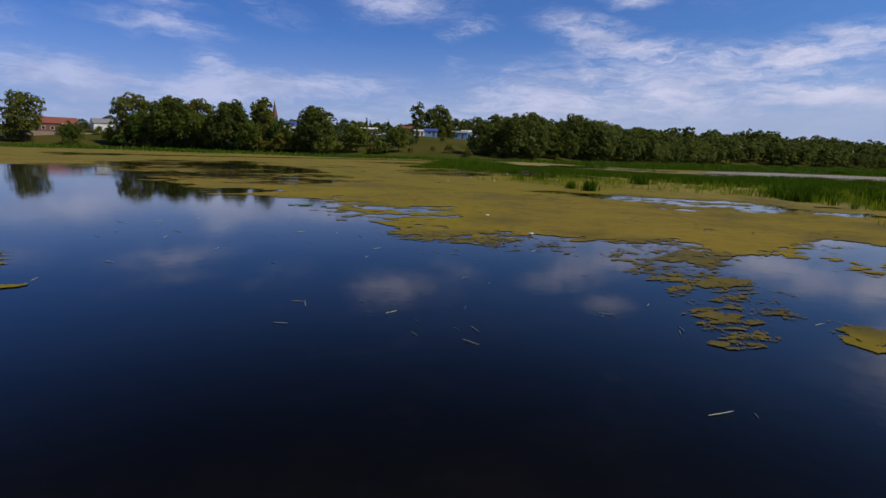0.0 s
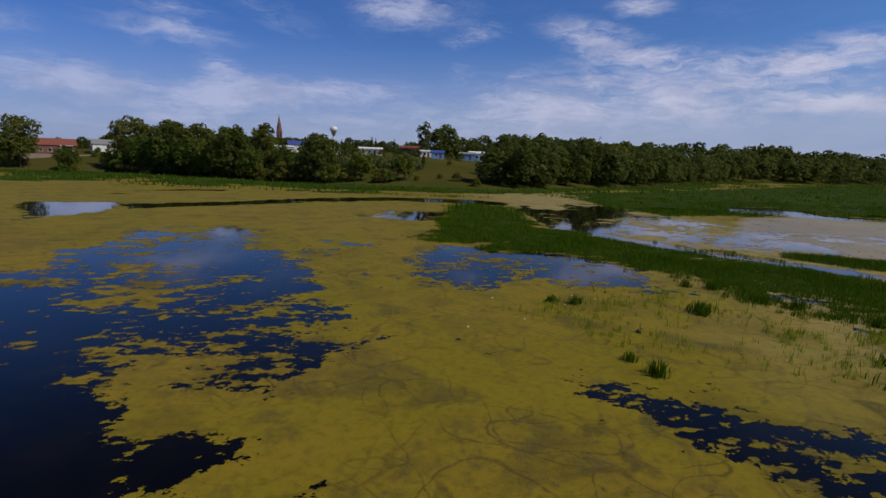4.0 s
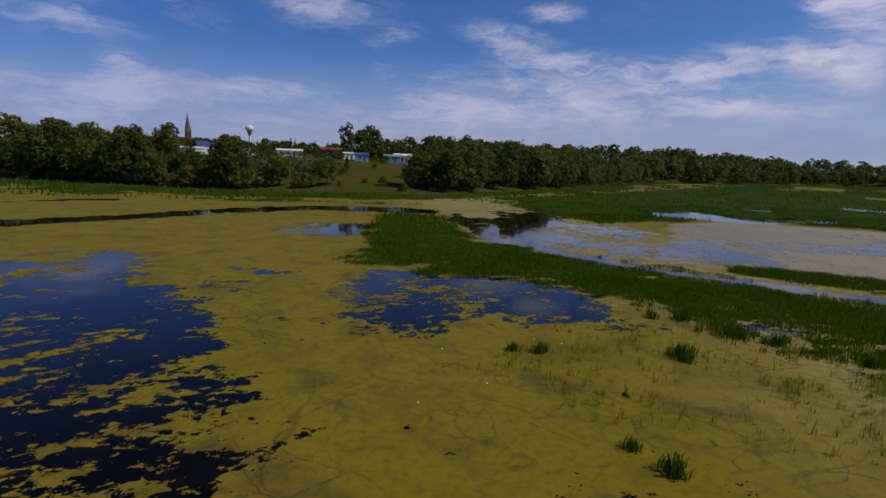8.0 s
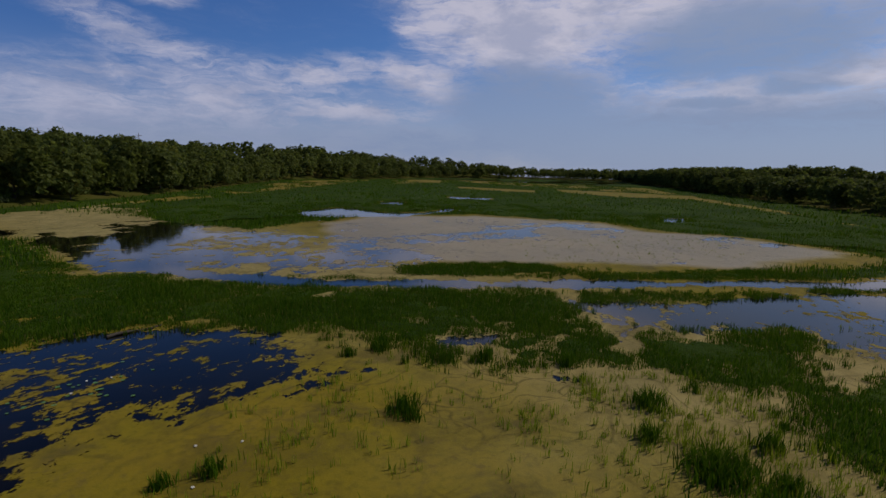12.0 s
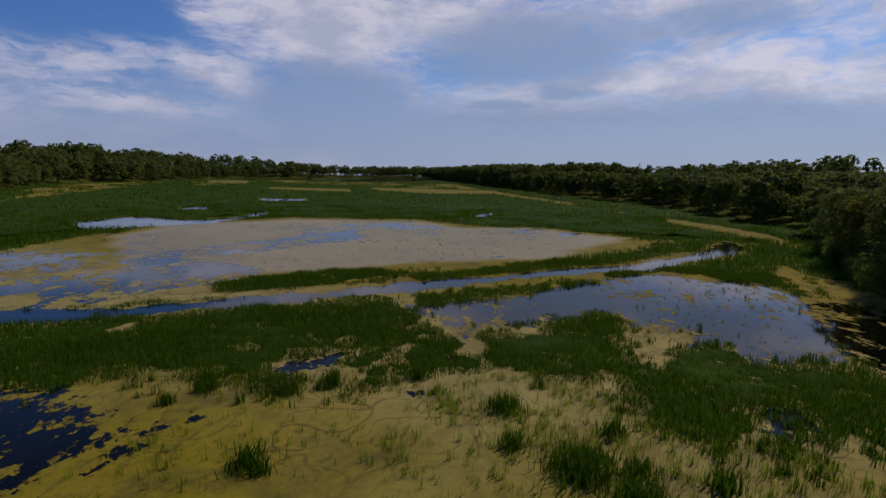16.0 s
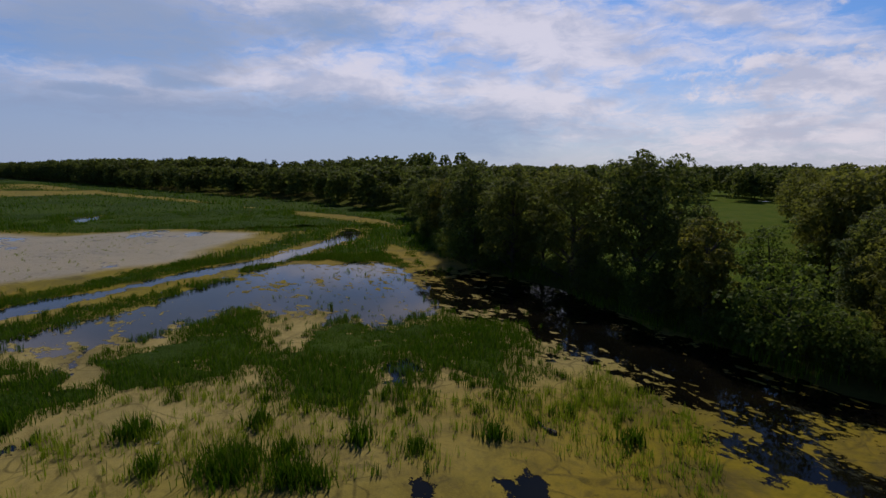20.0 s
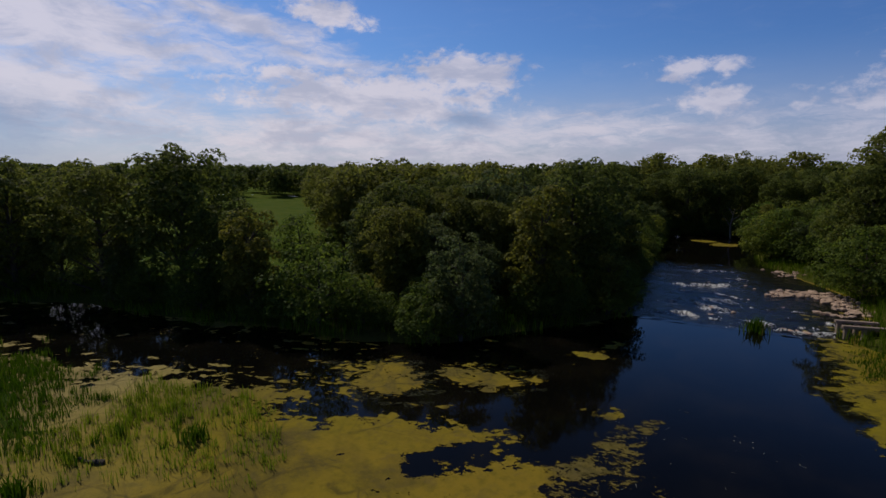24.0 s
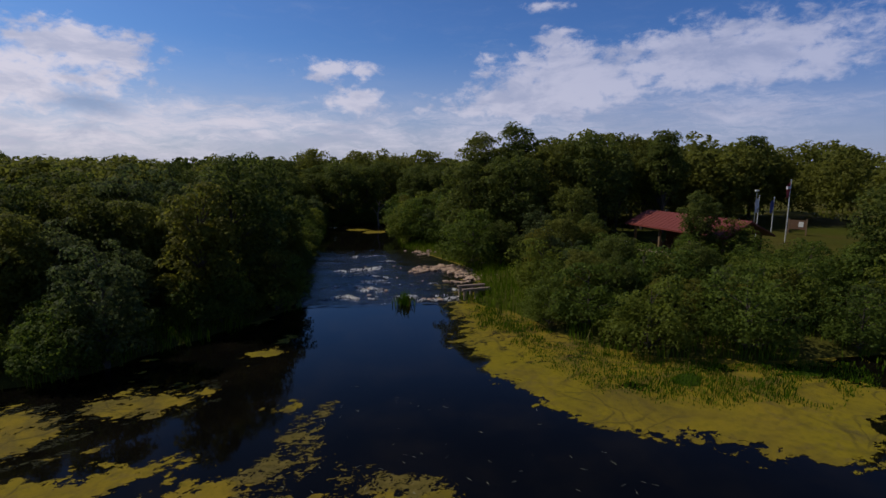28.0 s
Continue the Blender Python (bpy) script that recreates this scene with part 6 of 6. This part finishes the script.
def build_pavilion():
    z = 1.5
    p = thing("pavilion", "open park pavilion with a dark red metal roof", "pavilion", at=pose(-29.7, -44.6, z, 0, 0, 102.6))
    w, d = 11.3, 4.7
    roof = part("roof", gable(bmesh.new(), w, d, 2.6, 3.85, 0.4), RED_ROOF, p, "dark red ribbed metal roof")
    for s in (-1, 1):
        for k in range(23):
            x = -w / 2 - 0.2 + k * (w + 0.4) / 22
            a, b = Vector((x, s * 0.02, 3.87)), Vector((x, s * (d / 2 + 0.4), 2.62))
            part("seam", tube(bmesh.new(), a, b, 0.016, 0.016, 4), RED_ROOF, roof)
    for x in (-w / 2 + 0.4, -w / 6, w / 6, w / 2 - 0.4):
        for s in (-1, 1):
            part("post", box(bmesh.new(), x - 0.1, x + 0.1, s * (d / 2 - 0.3) - 0.1, s * (d / 2 - 0.3) + 0.1, -0.6, 2.56, 0.01), TIMBER, p)
    part("slab", box(bmesh.new(), -w / 2, w / 2, -d / 2, d / 2, -0.7, 0.06, 0.02), CONCRETE, p, "grey concrete floor slab")
    part("back_wall", box(bmesh.new(), -w / 2 + 0.5, w / 2 - 0.5, d / 2 - 0.6, d / 2 - 0.45, 0.06, 2.2), BROWN, p)
    for k in range(4):
        t = thing("picnic_table", "brown wooden picnic table under the pavilion roof", "table", "picnic tables", pose(-29.7, -44.6, z + 0.06, 0, 0, 102.6) @ pose(-4.2 + 2.8 * k, 0.0, 0))
        for j in range(4):
            part("board", box(bmesh.new(), -0.9, 0.9, -0.37 + j * 0.19, -0.20 + j * 0.19, 0.71, 0.75), TIMBER, t)
        for s in (-1, 1):
            part("bench", box(bmesh.new(), -0.9, 0.9, s * 0.65 - 0.13, s * 0.65 + 0.13, 0.41, 0.45), TIMBER, t)
            part("leg", box(box(bmesh.new(), s * 0.7 - 0.04, s * 0.7 + 0.04, -0.7, 0.7, 0.34, 0.41), s * 0.7 - 0.04, s * 0.7 + 0.04, -0.3, 0.3, 0.0, 0.71), TIMBER, t)
    # railing of the ramp
    r = thing("railing", "pale grey ramp railing beside the pavilion", "railing", at=pose(-24.0, -50.2, 1.35, 0, 0, 165))
    for k in range(7):
        part("post", tube(bmesh.new(), (-2.7 + k * 0.9, 0, -0.3), (-2.7 + k * 0.9, 0, 1.0), 0.035, 0.035, 6), GALV, r)
    for h in (0.5, 1.0):
        part("rail", tube(bmesh.new(), (-2.7, 0, h), (2.7, 0, h), 0.04, 0.04, 6), GALV, r)
    b = thing("litter_bin", "white litter bin by the pavilion", "bin", at=pose(-25.6, -49.2, 1.45))
    part("bin_body", tube(bmesh.new(), (0, 0, 0), (0, 0, 0.85), 0.28, 0.32, 12), WHITE_PAINT, b)
    part("bin_lid", tube(bmesh.new(), (0, 0, 0.85), (0, 0, 0.98), 0.34, 0.2, 12), GALV, b)
    # flagpoles on the lawn
    for x, y, top, flag in ((-41.6, -51.5, 6.6, WHITE_PAINT), (-46.2, -54.9, 6.2, BLUE_ROOF), (-44.3, -50.5, 8.3, RED_PAINT), (-45.9, -57.4, 6.8, None)):
        z = float(ground_height(np.array([float(x)]), np.array([float(y)]))[0])
        if flag is None:
            f = thing("lamp_post", "grey lamp post with a white lamp head on the lawn", "lamp post", at=pose(x, y, z))
            part("pole", tube(bmesh.new(), (0, 0, -0.3), (0, 0, top - z), 0.06, 0.05), GALV, f)
            part("lamp_head", box(bmesh.new(), -0.22, 0.22, -0.15, 0.15, top - z, top - z + 0.22, 0.04), WHITE_PAINT, f)
            continue
        f = thing("flagpole", "slim white flagpole with a hanging flag", "flagpole", "flagpoles on the lawn", pose(x, y, z))
        part("pole", tube(bmesh.new(), (0, 0, -0.3), (0, 0, top - z), 0.06, 0.035), WHITE_PAINT, f)
        b = bmesh.new()
        bmesh.ops.create_uvsphere(b, u_segments=8, v_segments=6, radius=0.09, matrix=Matrix.Translation((0, 0, top - z + 0.06)))
        part("ball", b, GALV, f)
        v, q = [], []
        for i in range(9):
            for j in range(5):
                v.append((0.05 + 0.09 * j + 0.03 * math.sin(i), 0.07 * math.sin(j * 2.2 + i * 0.6), top - z - 0.15 - i * 0.19 - 0.05 * j))
        q = [(i * 5 + j, i * 5 + j + 1, i * 5 + j + 6, i * 5 + j + 5) for i in range(8) for j in range(4)]
        fl = mesh_object("flag", v, q, flag, f)
        if flag is RED_PAINT:
            part("flag_stripe", box(bmesh.new(), 0.06, 0.42, -0.09, 0.09, top - z - 0.9, top - z - 0.6), WHITE_PAINT, f)
    s = thing("information_board", "brown wooden board with a pale notice on the lawn", "sign", at=pose(-50.5, -56.0, 1.7, 0, 0, 130))
    for x in (-0.9, 0.9):
        part("post", box(bmesh.new(), x - 0.07, x + 0.07, -0.07, 0.07, -0.3, 2.0), TIMBER, s)
    part("board", box(bmesh.new(), -0.83, 0.83, -0.05, 0.05, 0.7, 1.8), BROWN, s)
    part("notice", box(bmesh.new(), 0.1, 0.6, -0.075, -0.055, 1.0, 1.6), WHITE_PAINT, s)


def stone_mesh(seed, name):
    rng = random.Random(seed)
    bm = bmesh.new()
    bmesh.ops.create_icosphere(bm, subdivisions=1, radius=1.0)
    for v in bm.verts:
        v.co = Vector((v.co.x * rng.uniform(0.7, 1.3), v.co.y * rng.uniform(0.55, 1.05), v.co.z * rng.uniform(0.28, 0.6)))
    me = bpy.data.meshes.new(name)
    bm.to_mesh(me)
    bm.free()
    me.materials.append(STONE)
    return me


def build_rapids():
    x, y, q = sheet(-9.2, 6.2, -60, -35.6, 0.12)
    foam, z = np.zeros(x.shape), np.full(x.shape, 0.014)
    # each step: distance up the river, middle and half width of its white water, strength
    steps = ((1.2, -5.0, 3.2, 0.7), (1.9, 0.6, 2.6, 1.0), (2.6, -3.4, 2.8, 0.8), (4.0, -5.6, 2.2, 0.7), (4.6, 1.4, 2.0, 0.9), (5.6, -0.2, 2.0, 1.0), (6.3, -3.2, 2.4, 0.6),
             (7.6, -0.6, 1.6, 0.9), (9.2, 0.2, 2.2, 0.8), (12.4, 0.6, 2.6, 1.25), (13.2, 0.2, 1.9, 1.0), (16.4, -1.2, 2.4, 0.5), (19.2, 0.2, 2.6, 0.85), (20.2, -0.6, 1.6, 0.6))
    for k, (up, mid, wide, strength) in enumerate(steps):
        line = -35.9 - up + 0.35 * np.sin(x * 1.1 + k * 2) + 0.9 * fbm(x, y * 0 + k * 9.0, 1.7, 3, 61 + k)
        d = y - line
        crest = np.exp(-(d / 0.28) ** 2) + 0.6 * np.exp(-((d - 0.6) / 0.8) ** 2)
        band = np.exp(-(((x - mid) / wide) ** 4)) * np.clip(0.45 + 1.0 * fbm(x, y, 0.8, 3, 71 + k), 0, 1.2)
        foam = np.maximum(foam, np.minimum(crest * band * strength * 0.8, 0.62))
        z = z + 0.10 * np.exp(-(d / 0.3) ** 2) * (0.3 + band)
    z = z + 0.03 * fbm(x, y, 0.6, 3, 89)
    keep = inside(x, y, BASIN)[q].min(1) > 0.0
    v, q = packed(np.stack([x, y, np.maximum(z, 0.006), foam], 1), q[keep])
    ob = mesh_object("rapids", v[:, :3], q, FOAM, smooth=True)
    a = ob.data.attributes.new("foam", "FLOAT", "POINT")
    a.data.foreach_set("value", v[:, 3].astype(np.float32))
    wild = smooth(-60.0, -56.0, v[:, 1]) * smooth(-35.7, -36.6, v[:, 1])
    ob.data.attributes.new("wild", "FLOAT", "POINT").data.foreach_set("value", wild.astype(np.float32))
    tagged(ob, "white water breaking over low steps in the dark river", "rapids", kind="structure")
    rng = random.Random(17)
    shapes = [stone_mesh(s, "stone") for s in (1, 2, 3, 4)]
    spots = []
    for (ax, ay), (bx, by), count, spread in (((-4.0, -47.2), (-7.2, -49.6), 70, 0.45), ((-7.2, -49.6), (-9.3, -43.2), 130, 0.65), ((-5.2, -57.8), (-6.6, -56.8), 26, 0.6), ((-6.4, -42.6), (-8.2, -42.2), 14, 0.3), ((-4.2, -36.8), (-5.8, -36.6), 5, 0.2)):
        for _ in range(count):
            t = rng.random()
            spots.append((ax + (bx - ax) * t + rng.gauss(0, spread), ay + (by - ay) * t + rng.gauss(0, spread), rng.uniform(0.12, 0.36)))
    spots += [(rng.uniform(-8, 4), -36.4 - rng.random() * 14, rng.uniform(0.10, 0.20)) for _ in range(14)]
    for px, py, r in spots:
        o = new("rock", rng.choice(shapes))
        o.matrix_world = pose(px, py, max(0.02, float(ground_height(np.array([px]), np.array([py]))[0])) + r * 0.12, 0, 0, rng.uniform(0, 360)) @ Matrix.Scale(r, 4)
        tagged(o, "pale tan rock lying along the rapids", "rock", "rocks along the rapids")
    s = thing("sluice_frame", "weathered pinkish concrete sluice frame at the river's edge", "sluice", at=pose(-7.9, -36.9, 0, 0, 0, 12) @ Matrix.Scale(0.68, 4))
    for x in (-1.3, 0.0, 1.3):
        part("post", box(bmesh.new(), x - 0.16, x + 0.16, -0.16, 0.16, -0.6, 0.95, 0.02), CONCRETE, s)
        part("post", box(bmesh.new(), x - 0.16, x + 0.16, -1.6, -1.28, -0.6, 1.05, 0.02), CONCRETE, s)
    part("beam", box(bmesh.new(), -1.6, 1.6, -0.2, 0.2, 0.955, 1.2, 0.02), CONCRETE, s)
    part("beam", box(bmesh.new(), -1.6, 1.6, -1.65, -1.25, 1.055, 1.28, 0.02), CONCRETE, s)
    part("slab", box(bmesh.new(), -1.7, -0.2, -1.2, -0.25, 0.75, 0.93, 0.02), CONCRETE, s)


def build_floating():
    """Lily pads, flowers, dead stalks and driftwood on the water."""
    rng = random.Random(23)
    pad = None
    spots = [(-6.0 + rng.gauss(0, 0.28), -8.8 + rng.gauss(0, 0.14)) for _ in range(11)]
    spots += [(4.4 + rng.gauss(0, 1.6), 24.6 + rng.gauss(0, 1.0)) for _ in range(26)]
    for x, y in spots:
        m = pose(x, y, 0.016 + rng.uniform(0, 0.008), rng.uniform(-3, 3), rng.uniform(-3, 3), rng.uniform(0, 360))
        s = rng.uniform(0.06, 0.11)
        if pad is None:
            bm = bmesh.new()
            ring = [(math.cos(a), math.sin(a)) for a in [0.25 + k * (2 * math.pi - 0.5) / 15 for k in range(16)]]
            top = [bm.verts.new((0, 0, 0.03))] + [bm.verts.new((px, py, 0.08)) for px, py in ring]
            low = [bm.verts.new((0, 0, -0.05))] + [bm.verts.new((px, py, 0.0)) for px, py in ring]
            for k in range(1, 16):
                bm.faces.new((top[0], top[k], top[k + 1]))
                bm.faces.new((low[0], low[k + 1], low[k]))
                bm.faces.new((top[k], low[k], low[k + 1], top[k + 1]))
            me = bpy.data.meshes.new("lily_pad")
            bm.to_mesh(me)
            bm.free()
            me.materials.append(PAD)
            pad = me
        o = new("lily_pad", pad)
        o.matrix_world = m @ Matrix.Scale(s, 4)
        tagged(o, "green round lily pad floating on the water", "lily pad", "lily pads")
    proto = None
    for x, y in ((0.6, 14.9), (6.0, 16.3), (7.3, 15.5), (5.0, 13.9), (4.7, 25.3), (2.0, 10.5), (-0.3, -10.4), (0.4, -13.9), (5.6, 25.0), (3.9, 24.2), (20.1, 5.6), (-1.2, 8.8)):
        if proto:
            copy_thing(proto, pose(x, y, 0.02, 0, 0, x * 70))
            continue
        proto = thing("water_lily", "white water lily flower on the duckweed", "flower", "water lilies", pose(x, y, 0.02))
        for k in range(9):
            a = k * 0.7
            b = tube(bmesh.new(), (0, 0, 0), (math.cos(a) * 0.05, math.sin(a) * 0.05, 0.03 + 0.012 * (k % 2)), 0.007, 0.017, 5)
            part("petal", b, PETAL, proto)
    shapes = []
    for k in range(3):
        bm = bmesh.new()
        tube(bm, (-0.16, 0, 0.004), (0, 0.015 * k, 0.012), 0.006, 0.008, 5)
        tube(bm, (0, 0.015 * k, 0.012), (0.2, 0.03 * k, 0.03), 0.008, 0.004, 5)
        me = bpy.data.meshes.new("floating_stalk")
        bm.to_mesh(me)
        bm.free()
        me.materials.append(STALK)
        shapes.append(me)
    spots = [(-2.6, -19.6), (-2.2, -20.0), (-1.9, -20.3), (-1.9, -20.7), (-1.5, -20.5), (-1.3, -20.5), (-1.35, -20.9), (0.2, -19.9), (0.25, -19.85), (0.34, -22.2), (0.6, -22.2), (0.85, -20.4), (-3.3, -20.5), (-2.9, -16.9), (-3.2, -19.8), (0.9, -19.4)]
    spots += [(rng.uniform(-9, 3), rng.uniform(-21, -12)) for _ in range(50)]
    spots += [(rng.uniform(-5, 3), rng.uniform(-16.5, -13)) for _ in range(20)]
    for x, y in spots:
        o = new("floating_stalk", rng.choice(shapes))
        o.matrix_world = pose(x, y, 0.004, 0, 0, rng.uniform(0, 360)) @ Matrix.Scale(rng.uniform(0.25, 0.6), 4)
        tagged(o, "dead pale stalk floating on the dark water", "stalk", "floating stalks")
    for x, y, turn, size in ((17.5, -8.7, 20, 0.5), (8.5, 31.9, 8, 1.5), (7.9, 9.2, 70, 0.4)):
        d = thing("driftwood", "dark weathered log lying in the duckweed", "log", "driftwood", pose(x, y, 0.05, 0, 0, turn))
        bm = bmesh.new()
        for k in range(5):
            tube(bm, (size * (-1 + 0.4 * k), 0.07 * math.sin(k), 0.05 * math.sin(k * 1.4)), (size * (-0.6 + 0.4 * k), 0.07 * math.sin(k + 1), 0.05 * math.sin(k * 1.4 + 1.4)), 0.10 - 0.012 * k, 0.088 - 0.012 * k, 7)
        part("log", bm, BARK, d)


def build_weed():
    """Dark weed strands lying in the water along the mats."""
    x, y, q = sheet(-21, 28, -34, -11, 0.16)
    near = np.full(x.shape, -9.0)
    for name in ("right", "bankL", "bankM"):
        near = np.maximum(near, inside(x, y, RAFTS[name]))
    c = np.where(near > 0, 0.0, 0.25 + near * 0.5) + 0.8 * fbm(x * 0.6 + y * 0.6, (y - x) * 1.6, 1.1, 4, 111) + 0.5 * fbm(x, y, 0.45, 2, 113)
    c = np.where((near < -1.3) | (x < -12) | ((x < 0) & (y > -23)), -1, c)
    z = np.clip(c * 0.05, -0.05, 0.008)
    v, q = packed(np.stack([x, y, z], 1), q[(z[q] > 0).any(1)])
    tagged(mesh_object("water_weed", v, q, WEED, smooth=True), "dark strands of water weed lying along the duckweed's edge", "water weed", kind="stuff")


def build_snag():
    """A bare dead tree at the head of the river."""
    d = thing("dead_tree", "bare pale dead tree standing at the river's edge", "tree", at=pose(-1.3, -84.5, 0.0))
    bm = bmesh.new()
    tube(bm, (0, 0, -0.5), (0.15, 0, 1.8), 0.17, 0.12, 7)
    tube(bm, (0.15, 0, 1.8), (-0.25, 0.1, 4.2), 0.12, 0.04, 6)
    part("trunk", bm, DEADWOOD, d)
    for a, b in (((0.1, 0, 1.6), (1.1, 0.2, 3.3)), ((0.0, 0, 2.6), (-1.1, -0.2, 3.5)), ((-0.1, 0.05, 3.3), (0.5, 0.3, 4.4))):
        part("branch", tube(bmesh.new(), a, b, 0.07, 0.02, 5), DEADWOOD, d)


def build_things():
    build_snag()
    build_town()
    build_pavilion()
    build_rapids()
    build_floating()
    build_weed()


build_ground_sheet()
build_water_sheet()
build_mats()
build_beds()
build_reeds()
build_tufts()
build_bank_grass()
build_clumps()
build_tree_kinds()
build_woods()
build_things()
